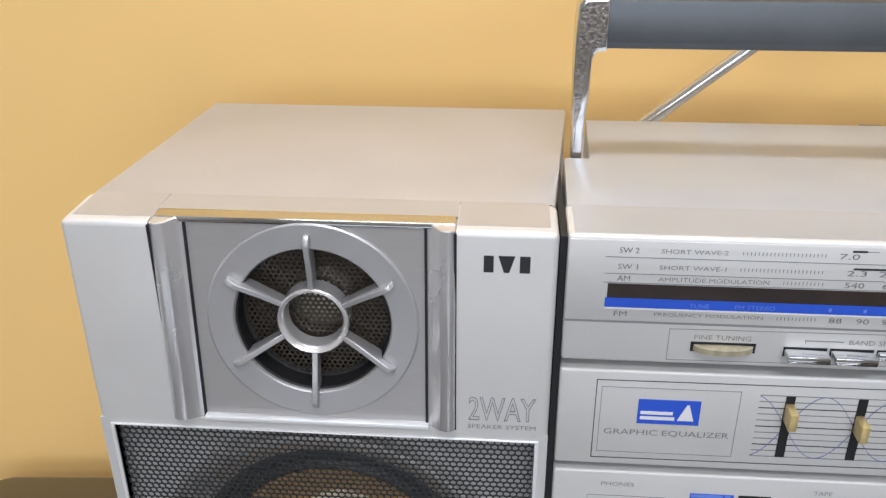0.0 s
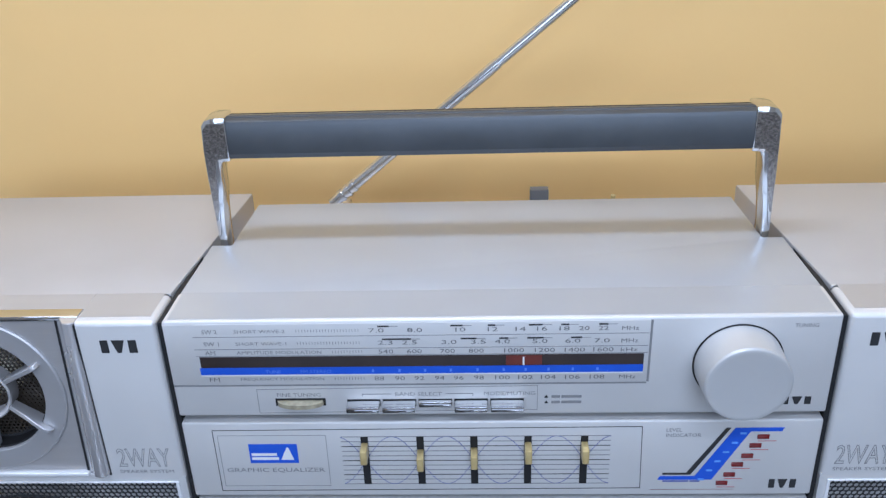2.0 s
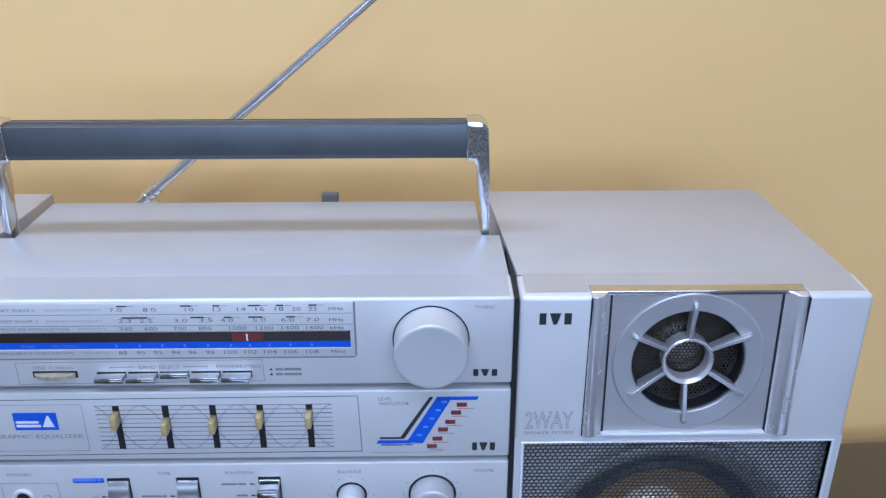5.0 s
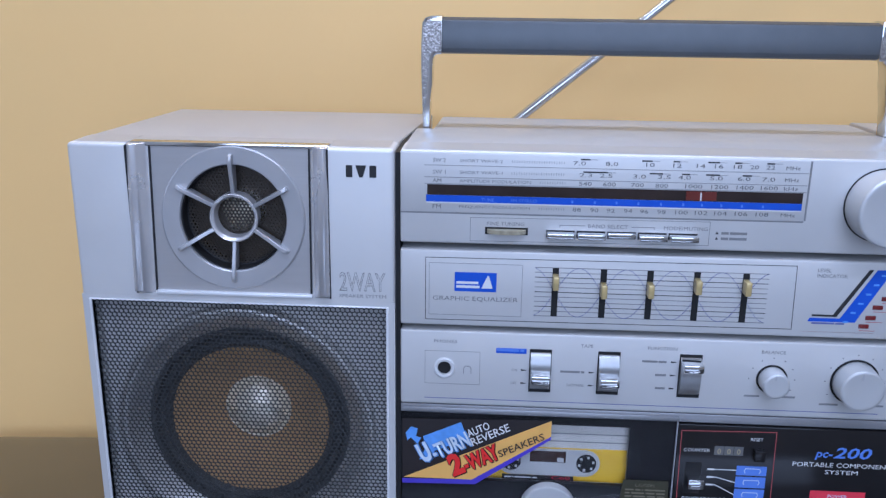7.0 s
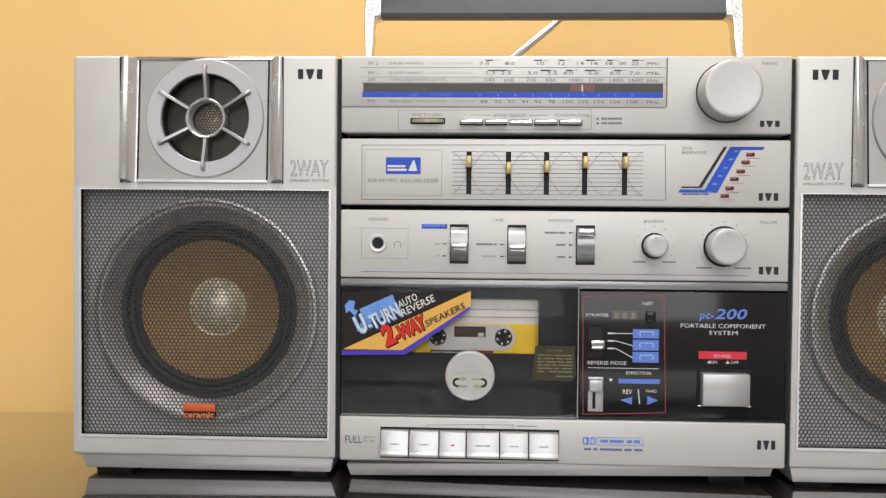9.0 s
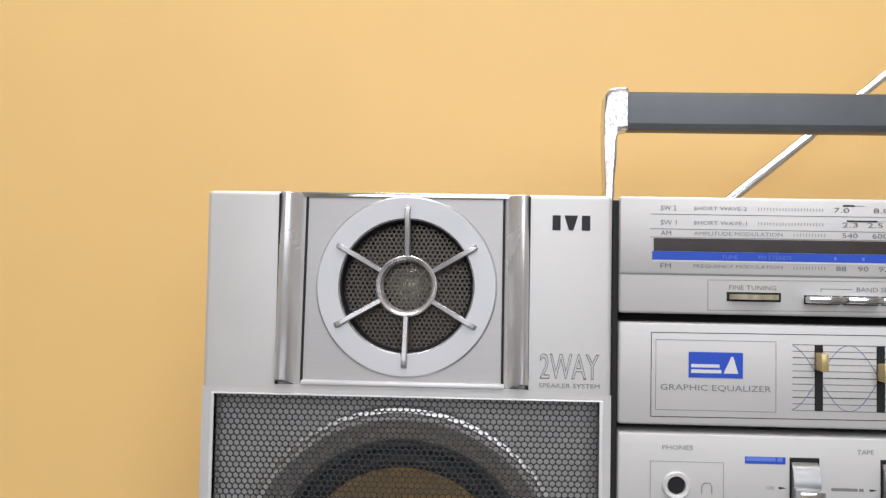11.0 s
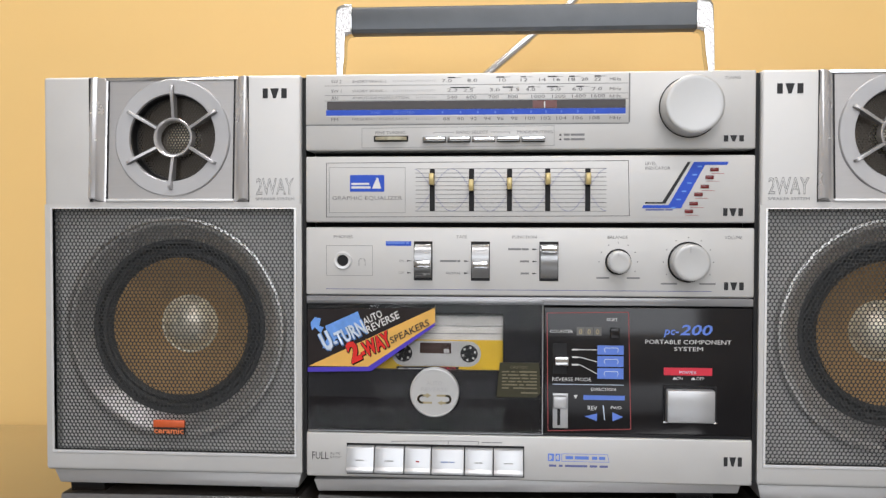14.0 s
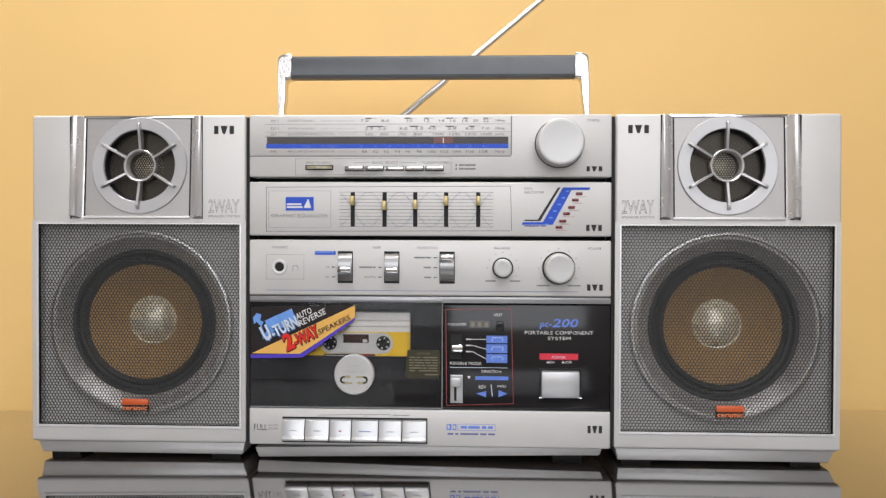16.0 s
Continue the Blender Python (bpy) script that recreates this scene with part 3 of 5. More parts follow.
def plate_with_hole(xa, xb, z0, z1, cx, cz, r, y0, y1, segs=64):
    """A rectangular plate with a round hole."""
    x0, x1 = sorted((xa, xb))
    bm = bmesh.new()
    rings = []
    for y in (y0, y1):
        hole, edge = [], []
        for i in range(segs):
            a = 2 * math.pi * (i + 0.5) / segs
            c, s = math.cos(a), math.sin(a)
            hole.append(bm.verts.new((cx + r * c, y, cz + r * s)))
            k = min(((x1 if c > 0 else x0) - cx) / c if abs(c) > 1e-9 else 9, ((z1 if s > 0 else z0) - cz) / s if abs(s) > 1e-9 else 9)
            edge.append(bm.verts.new((cx + k * c, y, cz + k * s)))
        for qx in (x0, x1):
            for qz in (z0, z1):
                near = min(edge, key=lambda v: (v.co.x - qx) ** 2 + (v.co.z - qz) ** 2)
                near.co.x, near.co.z = qx, qz
        rings.append((hole, edge))
    for i in range(segs):
        j = (i + 1) % segs
        for n in range(2):
            h, e = rings[n]
            bm.faces.new((h[i], h[j], e[j], e[i]))
        bm.faces.new((rings[0][1][i], rings[0][1][j], rings[1][1][j], rings[1][1][i]))
        bm.faces.new((rings[0][0][i], rings[0][0][j], rings[1][0][j], rings[1][0][i]))
    return bm


build_speaker(-1)
build_speaker(1)

# ---- the stereo between them ----
unit = thing("cassette_stereo", MID, 0.08, TOP, "silver four-tier portable cassette stereo with raised carrying handle", "stereo")
CL, CR = -0.1480, 0.1460
body = bmesh.new()
outline = [(CL + 0.0005, 0.0265), (CR - 0.0005, 0.0265), (0.1442, 0.0775), (0.1338, 0.0775), (0.1318, 0.1300), (-0.1335, 0.1300), (-0.1358, 0.0775), (-0.1462, 0.0775)]
lo = [body.verts.new((x, y, 0.0105)) for x, y in outline]
hi = [body.verts.new((x, y, 0.2797)) for x, y in outline]
body.faces.new(lo)
body.faces.new(hi[::-1])
for i in range(8):
    j = (i + 1) % 8
    body.faces.new((lo[i], hi[i], hi[j], lo[j]))
bmesh.ops.recalc_face_normals(body, faces=body.faces)
bevel_edges(body, 0.0009, 2)
part("housing", body, HOUSING, unit, "silver painted housing with slots for the handle")
part("rear_housing", block(-0.134, 0.132, 0.1302, 0.2120, 0.0105, 0.2440, 0.002), SILVER_TOP, unit)
part("inner_frame", block(CL + 0.002, CR - 0.002, 0.0225, 0.0262, 0.0110, 0.2780), DARK, unit, "dark frame seen in the joints")
part("plinth", prism([(-0.1410, -0.0010), (0.1380, 0.0040), (0.1410, 0.0130), (-0.1440, 0.0070)], 0.004, 0.125, 0.0008), SILVER_TOP, unit)
for fx in (-0.115, 0.113):
    for fy in (0.03, 0.11, 0.19):
        part("foot", block(fx - 0.012, fx + 0.012, fy - 0.012, fy + 0.012, TOP, 0.0015 if fy < 0.12 else 0.0105), DARK, unit)
# dark strips added to paint the shade in the gaps beside the loudspeakers
for sx in (CL - 0.0014, CR + 0.0014):
    part("gap_shade_strip", block(sx - 0.0012, sx + 0.0012, 0.0022, 0.0760, 0.012, 0.2782), DARK, unit, "black strip standing in for the shade in the gap beside the loudspeaker")


def front(name, z0, z1, label, depth=0.0220, bev=0.0012):
    return part(name, block(CL, CR, 0.0, depth, z0, z1, bev, 3), SILVER, unit, label)


Z1B, Z2T, Z2B, Z3T, Z3B = 0.2292, 0.2254, 0.1815, 0.1782, 0.1330

# tuner tier
# added cover: its colour replaces the yellow wall reflection on the panel top
part("top_tone_cover", block(CL + 0.0022, CR - 0.0022, 0.0022, 0.0262, 0.2790, 0.28005, 0.0), HOUSING, unit, "added silver cover that mutes the wall's reflection on the panel top")
tuner = front("tuner_panel", Z1B, 0.2799, "silver tuner panel with a dial scale", 0.0262)
part("dial_plate", slab((CL + 0.0004, 0.2468), (0.0650, 0.2786), -0.0003, 0.0005, 0.0002), SILVER, tuner)
part("dial_seam", slab((CL + 0.0004, 0.2458), (0.0650, 0.2466), -0.00012, 0.001), INK_GREY, tuner)
part("dial_plate_edge", slab((0.0650, 0.2468), (0.0660, 0.2786), -0.0002, 0.0005), INK_GREY, tuner)
DX0, DX1 = -0.1340, 0.0630


def dial(f):
    return DX0 + f * (DX1 - DX0)


DY = -0.0003
part("dial_window", slab((DX0 + 0.0006, 0.2562), (DX1, 0.2618), DY - 0.0002, 0.0, 0.0), DIAL_DARK, tuner, "dark dial window")
# the pointer's dim red glow, painted as a dark red patch
part("dial_pointer_glow", slab((dial(0.695), 0.2566), (dial(0.775), 0.2614), DY - 0.0004, 0.0, 0.0), GLOW_RED, tuner, "dim red glow painted in the dial window")
part("dial_pointer", slab((dial(0.732), 0.2566), (dial(0.736), 0.2608), DY - 0.0006, 0.0, 0.0), INK_WHITE, tuner)
part("dial_strip", slab((DX0, 0.2524), (DX1, 0.2561), DY - 0.0003, 0.0, 0.0), BLUE, tuner, "blue strip under the dial window")
part("dial_strip_edge", slab((DX0, 0.2517), (DX1, 0.25235), DY - 0.0003, 0.0, 0.0), INK_WHITE, tuner)
for z in (0.2722, 0.2658, 0.2622):
    part("scale_line", slab((DX0 - 0.001, z - 0.00014), (DX1 + 0.0015, z + 0.00014), DY - 0.00015, 0.0), INK_GREY, tuner)
SCALES = (
    (0.2739, "SW 2", "SHORT WAVE-2", "MHz", "7.0 8.0 10 12 14 16 18 20 22", (.409, .494, .595, .666, .727, .774, .823, .866, .908)),
    (0.2676, "SW 1", "SHORT WAVE-1", "MHz", "2.3 2.5 3.0 3.5 4.0 5.0 6.0 7.0", (.427, .481, .569, .634, .687, .770, .842, .906)),
    (0.2630, "AM", "AMPLITUDE MODULATION", "kHz", "540 600 700 800 1000 1200 1400 1600", (.427, .491, .565, .629, .713, .781, .847, .910)),
    (0.2488, "FM", "FREQUENCY MODULATION", "MHz", "88 90 92 94 96 98 100 102 104 106 108", (.408, .455, .499, .545, .588, .634, .687, .739, .790, .844, .899)),
)
for z, short, long, units, marks, places in SCALES:
    lettering(tuner, short, (dial(0.018), z), (dial(0.018 + 0.0115 * len(short.replace(" ", ""))), z + 0.0021), INK_SOFT, DY)
    lettering(tuner, long, (dial(0.09), z + 0.0002), (dial(0.09 + 0.0096 * len(long)), z + 0.0019), INK_GREY, DY)
    ticks = bmesh.new()
    first, last = dial(0.115 + 0.0096 * len(long)), dial(0.375)
    for k in range(int((last - first) / 0.0013) + 1):
        slab((first + k * 0.0013 - 0.00012, z + 0.0004), (first + k * 0.0013 + 0.00012, z + 0.0017), DY - 0.00015, DY + 0.0001, bm=ticks)
    part("tick_scale", ticks, INK_GREY, tuner)["kind"] = "stuff"
    for word, f in zip(marks.split(), places):
        wd = 0.0011 * len(word)
        lettering(tuner, word, (dial(f) - wd, z), (dial(f) + wd, z + 0.0021), INK_SOFT, DY)
    lettering(tuner, units, (dial(0.948), z), (dial(0.985), z + 0.0019), INK_SOFT, DY)
for z, runs in ((0.2769, ((.412, .437), (.573, .600), (.655, .672), (.745, .775), (.815, .833), (.898, .918))),
                (0.2703, ((.420, .485), (.595, .630), (.680, .700), (.742, .778), (.838, .862)))):
    for f0, f1 in runs:
        part("band_mark", slab((dial(f0), z - 0.00035), (dial(f1), z + 0.00035), DY - 0.0002, 0.0), INK, tuner)
        part("band_tail", slab((dial(f1), z - 0.0001), (dial(f1 + 0.02), z + 0.0001), DY - 0.0002, 0.0), INK_GREY, tuner)
lettering(tuner, "TUNE", (dial(0.150), 0.2532), (dial(0.185), 0.2549), BLUE_LIGHT, DY - 0.0003)
lettering(tuner, "FM STEREO", (dial(0.230), 0.2532), (dial(0.300), 0.2549), BLUE_LIGHT, DY - 0.0003)
for k, f in enumerate((.395, .455, .513, .571, .631, .690, .739, .790, .844, .899)):
    part("strip_tick", slab((dial(f) - 0.0005, 0.2534), (dial(f) + 0.0005, 0.2548), DY - 0.0004, 0.0), BLUE_LIGHT, tuner)
# lower strip of the tuner
part("strip_frame", line([(-0.1100, 0.2440), (0.0170, 0.2450), (0.0170, 0.2320), (-0.1100, 0.2310), (-0.1100, 0.2440)], 0.00022, 0.0), INK_GREY, tuner)
lettering(tuner, "FINE TUNING", (-0.1010, 0.2400), (-0.0810, 0.2420), INK_GREY)
part("wheel_slot", slab((-0.1020, 0.2390), (-0.0790, 0.2350), -0.0002, 0.0004), DARK, tuner, "slot of the fine tuning wheel")
wheel = bmesh.new()
wx0, wx1, wz0 = -0.1010, -0.0800, 0.2370
for i in range(24):
    a0, a1 = math.pi * i / 24, math.pi * (i + 1) / 24
    cxw, rw = (wx0 + wx1) / 2, (wx1 - wx0) / 2
    prof = [(cxw - rw * math.cos(a), -0.0004 - 0.0042 * math.sin(a)) for a in (a0, a1)]
    v = [wheel.verts.new((x, y, z)) for z in (wz0 - 0.0011, wz0 + 0.0011) for x, y in prof]
    wheel.faces.new((v[0], v[1], v[3], v[2]))
    c0, c1 = wheel.verts.new((cxw, 0.0, wz0 + 0.0011)), wheel.verts.new((cxw, 0.0, wz0 - 0.0011))
    wheel.faces.new((v[2], v[3], c0))
    wheel.faces.new((v[1], v[0], c1))
bmesh.ops.remove_doubles(wheel, verts=wheel.verts, dist=1e-6)
part("fine_tuning_wheel", wheel, WHEEL, tuner, "cream fine tuning wheel")
for i in range(5):
    bx0 = -0.0690 + i * (-0.0040 - -0.0690) / 4
    depth = -0.0062 if i != 2 else -0.0022
    btn = part("band_button", block(bx0, bx0 + 0.0148, depth, 0.001, 0.2348, 0.2378, 0.0005), CHROME, tuner, "bright push button")
    part("button_slot", slab((bx0 - 0.0002, 0.2343), (bx0 + 0.0150, 0.2382), -0.00012, 0.0006), DARK, btn)
lettering(tuner, "BAND SELECT", (-0.0470, 0.2400), (-0.0260, 0.2420), INK_GREY)
lettering(tuner, "MODE/MUTING", (-0.0070, 0.2400), (0.0160, 0.2420), INK_GREY)
part("bracket", line([(-0.0620, 0.2400), (-0.0620, 0.2410), (-0.0490, 0.2410)], 0.0003, 0.0), INK_GREY, tuner)
part("bracket", line([(-0.0240, 0.2410), (-0.0120, 0.2410), (-0.0120, 0.2400)], 0.0003, 0.0), INK_GREY, tuner)
for z in (0.2390, 0.2360):
    mx = 0.0210
    part("arrow_mark", prism([(mx - 0.0009, z - 0.0006), (mx + 0.0009, z - 0.0006), (mx, z + 0.0009)], -0.0002, 0.0001), INK, tuner)
bars(tuner, (0.0230, 0.2380), (0.0370, 0.2400), INK_GREY, 0.0, 1, 2, 0.7, seed=3)
bars(tuner, (0.0230, 0.2350), (0.0370, 0.2370), INK_GREY, 0.0, 1, 2, 0.7, seed=4)
brand_shape(tuner, (0.1250, 0.2340), (0.1390, 0.2380))
lettering(tuner, "TUNING", (0.1260, 0.2740), (0.1360, 0.2760), INK_GREY)


def knob(parent, x, z, r, depth, ring, name, label, mark=True, material=None):
    well = part("knob_well", lathe(x, z, [(ring, 0.0003), (ring, -0.0004), (ring - 0.0012, -0.0002), (ring - 0.0014, 0.0004), (0.0, 0.0004)], 56), DARK, parent, "dark ring round the knob")
    k = part(name, lathe(x, z, [(r * 1.03, -0.0003), (r * 1.02, -depth * 0.3), (r, -depth * 0.94), (r - 0.0006, -depth * 0.985), (r - 0.0013, -depth), (r - 0.0028, -depth * 0.992), (0.0, -depth * 0.985)], 72),
             material or KNOB, parent, label, 30)
    if mark:
        part("pointer_line", slab((x - 0.0014, z + r * 0.55), (x - 0.0006, z + r * 0.88), -depth - 0.0002, -depth * 0.97), KEY_PRINT, k)
    return k


knob(tuner, 0.1040, 0.2562, 0.0185, 0.0178, 0.0197, "tuning_knob", "large round silver tuning knob", False)

# equalizer tier
eq = front("equalizer_panel", Z2B, Z2T, "silver equalizer panel with five sliders")
part("eq_frame", line([(-0.1340, 0.2210), (0.0650, 0.2220), (0.0660, 0.1860), (-0.1340, 0.1850), (-0.1340, 0.2210)], 0.0003, 0.0), INK, eq)
part("eq_frame", line([(-0.1320, 0.2180), (-0.0810, 0.2180), (-0.0810, 0.1880), (-0.1320, 0.1880), (-0.1320, 0.2180)], 0.0002, 0.0), INK_GREY, eq)
logo = part("logo_plate", slab((-0.1180, 0.2130), (-0.0950, 0.2020), -0.0003, 0.0002), BLUE, eq, "blue square mark")
LB = (-0.1170, 0.2040)
part("logo_bar", slab((LB[0], LB[1]), (LB[0] + 0.0128, LB[1] + 0.0015), -0.0005, 0), INK_WHITE, logo)
part("logo_bar", slab((LB[0], LB[1] + 0.0024), (LB[0] + 0.0120, LB[1] + 0.0038), -0.0005, 0), INK_WHITE, logo)
part("logo_wedge", prism([(LB[0] + 0.0138, LB[1]), (LB[0] + 0.0200, LB[1]), (LB[0] + 0.0178, LB[1] + 0.0072), (LB[0] + 0.0170, LB[1] + 0.0072)], -0.0005, 0), INK_WHITE, logo)
lettering(eq, "GRAPHIC EQUALIZER", (-0.1300, 0.1960), (-0.0830, 0.1990), INK_GREY)
EX0, EX1, EZ1, EZ0 = -0.0740, 0.0510, 0.2170, 0.1890
for i in range(11):
    z = EZ1 + (EZ0 - EZ1) * i / 10
    part("graph_line", slab((EX0, z - 0.00016), (EX1, z + 0.00016), -0.00018, 0.0), INK if i in (2, 5, 8) else INK_GREY, eq)
SLOTS = [-0.0630, -0.0370, -0.0120, 0.0130, 0.0390]
pitch = (SLOTS[-1] - SLOTS[0]) / 4
for phase in (0.0, math.pi):
    pts = []
    for i in range(97):
        x = EX0 + (EX1 - EX0) * i / 96
        pts.append((x, (EZ0 + EZ1) / 2 + (EZ1 - EZ0) / 2 * math.cos((x - SLOTS[0] - pitch / 2) / (2 * pitch) * 2 * math.pi + phase)))
    part("graph_curve", line(pts, 0.00022, 0.0, 0.0002), BLUE_LINE, eq)
for sx, sz in zip(SLOTS, (0.2100, 0.2060, 0.2070, 0.2100, 0.2100)):
    slot = part("slider_slot", slab((sx - 0.0017, EZ0), (sx + 0.0017, EZ1), -0.0003, 0.0004), DARK, eq, "black slider slot")
    cap = slab((sx - 0.0016, sz - 0.0038), (sx + 0.0016, sz + 0.0038), -0.0075, 0.0, 0.0006)
    part("slider", cap, BRASS, slot, "cream slider cap")
lettering(eq, "LEVEL", (0.0760, 0.2190), (0.0830, 0.2210), INK_GREY)
lettering(eq, "INDICATOR", (0.0760, 0.2160), (0.0920, 0.2180), INK_GREY)
part("level_graph", prism([(0.0750, 0.1930), (0.0910, 0.1930), (0.1070, 0.2210), (0.1290, 0.2210), (0.1280, 0.2190), (0.1140, 0.2190), (0.0990, 0.1910), (0.0740, 0.1910)], -0.0003, 0.0001), BLUE, eq, "slanted blue level graph")
part("level_graph_shadow", prism([(0.0760, 0.1950), (0.0870, 0.1950), (0.1030, 0.2210), (0.1050, 0.2210), (0.0890, 0.1940), (0.0760, 0.1940)], -0.0003, 0.0001), INK, eq)
for k in range(6):
    gx, gz = 0.1110 - k * 0.00335, 0.2180 - k * 0.00535
    part("level_tick", slab((gx - 0.0016, gz - 0.0005), (gx + 0.0012, gz + 0.0005), -0.00045, 0.0), STICKER_SKY, eq)
for lx, lz in ((0.1200, 0.2160), (0.1170, 0.2110), (0.1140, 0.2050), (0.1100, 0.2000), (0.1070, 0.1940), (0.1040, 0.1890)):
    part("level_lamp", slab((lx - 0.0027, lz - 0.0012), (lx + 0.0027, lz + 0.0012), -0.0006, 0.0001, 0.0002), LED_RED, eq, "dark red level lamp")
    part("level_line", slab((lx - 0.002, lz - 0.0027), (lx + 0.0062, lz - 0.00245), -0.0002, 0.0001), RED_LINE, eq)
part("level_base", slab((0.0710, 0.1850), (0.1100, 0.1850), -0.0002, 0.0001), RED_LINE, eq)
bars(eq, (0.0760, 0.1890), (0.0940, 0.1910), BLUE_LINE, 0.0, 1, 2, 0.5, seed=6)
brand_shape(eq, (0.1250, 0.1860), (0.1390, 0.1910))

# control tier
ctl = front("control_panel", Z3B, Z3T, "silver control panel with jack, switches and knobs")
lettering(ctl, "PHONES", (-0.1290, 0.1710), (-0.1160, 0.1730), INK_GREY)
part("jack_frame", line([(-0.1340, 0.1660), (-0.1030, 0.1660), (-0.1030, 0.1460), (-0.1340, 0.1460), (-0.1340, 0.1660)], 0.0002, 0.0), INK_GREY, ctl)
jx, jz = -0.1230, 0.1560
jack = part("phones_jack", lathe(jx, jz, [(0.0060, 0.0002), (0.0060, -0.0010), (0.0054, -0.0014), (0.0040, -0.0012), (0.0036, 0.0), (0.0036, 0.0003)], 40), LIGHT_EDGE, ctl, "pale ring of the phones jack")
part("jack_hole", lathe(jx, jz, [(0.0037, -0.0002), (0.0, -0.0002)], 32), DARK, jack)
hx, hz = -0.1100, 0.1550
part("headphone_mark", line([(hx - 0.0021, hz - 0.0022), (hx - 0.0021, hz + 0.0008), (hx - 0.0012, hz + 0.0022), (hx + 0.0012, hz + 0.0022), (hx + 0.0021, hz + 0.0008), (hx + 0.0021, hz - 0.0022)], 0.00035, 0.0), INK_GREY, ctl)
dn = part("blue_plate", slab((-0.0940, 0.1690), (-0.0770, 0.1660), -0.0003, 0.0001), BLUE, ctl)
bars(dn, (-0.0940, 0.1670), (-0.0780, 0.1690), BLUE_LIGHT, -0.0003, 1, 2, 0.8, seed=2)
for sx, pos in ((-0.0690, 0.44), (-0.0310, 0.42), (0.0140, 0.82)):
    z0, z1 = 0.1430, 0.1690
    slot = part("switch_slot", slab((sx - 0.0062, z0), (sx + 0.0062, z1), -0.0003, 0.0004), DARK, ctl, "slot of a lever switch")
    drum = bmesh.new()
    n = 16
    rad, zc = (z1 - z0) * 0.5, (z0 + z1) / 2
    ring = [(0.0028 - rad * 0.55 * math.cos(math.pi * (k / n - 0.5)), zc + rad * 0.96 * math.sin(math.pi * (k / n - 0.5))) for k in range(n + 1)]
    lft = [drum.verts.new((sx - 0.0056, y, z)) for y, z in ring]
    rgt = [drum.verts.new((sx + 0.0056, y, z)) for y, z in ring]
    for k in range(n):
        drum.faces.new((lft[k], rgt[k], rgt[k + 1], lft[k + 1]))
    drum.faces.new(lft)
    drum.faces.new(rgt[::-1])
    part("switch_drum", drum, DRUM, slot, "curved metal drum")
    zl = z0 + (z1 - z0) * pos
    part("switch_lever", slab((sx - 0.0054, zl - 0.0024), (sx + 0.0054, zl + 0.0024), -0.0105, 0.0, 0.0008), CHROME, slot, "bright switch lever")
lettering(ctl, "TAPE", (-0.0470, 0.1710), (-0.0400, 0.1730), INK_GREY)
lettering(ctl, "FUNCTION", (-0.0100, 0.1710), (0.0060, 0.1730), INK_GREY)
lettering(ctl, "BALANCE", (0.0520, 0.1710), (0.0650, 0.1730), INK_GREY)
lettering(ctl, "VOLUME", (0.1270, 0.1710), (0.1380, 0.1730), INK_GREY)
for q, (ax, az) in enumerate(((-0.0780, 0.1560), (-0.0780, 0.1480), (-0.0400, 0.1560), (-0.0400, 0.1480), (0.0050, 0.1640), (0.0050, 0.1560), (0.0050, 0.1480))):
    part("arrow_mark", prism([(ax - 0.0018, az - 0.0005), (ax, az - 0.0003), (ax + 0.0014, az), (ax, az + 0.0003), (ax - 0.0018, az + 0.0005)], -0.0002, 0.0001), INK, ctl)
    wd = (0.0030, 0.0034, 0.0140, 0.0096, 0.0140, 0.0060, 0.0055)[q]
    if q < 2:
        lettering(ctl, ("ON", "OFF")[q], (ax - 0.0040 - wd, az - 0.0008), (ax - 0.0040, az + 0.0008), INK_GREY)
    elif q == 3:
        lettering(ctl, "NORMAL", (ax - 0.0040 - wd, az - 0.0008), (ax - 0.0040, az + 0.0008), INK_GREY)
    else:
        bars(ctl, (ax - 0.0040 - wd, az - 0.0009), (ax - 0.0040, az + 0.0009), INK_GREY, 0.0, 1, 2 if q in (2, 4) else 1, 0.7, seed=20 + q)
knob(ctl, *(0.0590, 0.1560), 0.0072, 0.0105, 0.0085, "balance_knob", "small round silver balance knob")
knob(ctl, *(0.1040, 0.1560), 0.0118, 0.0125, 0.0133, "volume_knob", "round silver volume knob")
for (kx, kz), rad in (((0.0590, 0.1560), 0.0125), ((0.1040, 0.1560), 0.0160)):
    for k in range(11):
        a = radians(-60 + 30 * k)
        if k in (9, 10) and rad < 0.013:
            continue
        part("dot_mark", lathe(kx + rad * math.cos(a), kz + rad * math.sin(a), [(0.00042, -0.0002), (0.0, -0.0002)], 10), INK_GREY, ctl)
    bars(ctl, (kx - rad - 0.0015, kz - rad + 0.0012), (kx - rad * 0.45, kz - rad + 0.0026), INK_GREY, 0.0, 1, 1, 0.8)
    bars(ctl, (kx + rad * 0.45, kz - rad + 0.0012), (kx + rad + 0.0015, kz - rad + 0.0026), INK_GREY, 0.0, 1, 1, 0.8)
part("rule", line([(-0.1340, 0.1370), (0.1190, 0.1370)], 0.00035, 0.0), BLUE_LINE, ctl)
brand_shape(ctl, (0.1260, 0.1380), (0.1400, 0.1430))

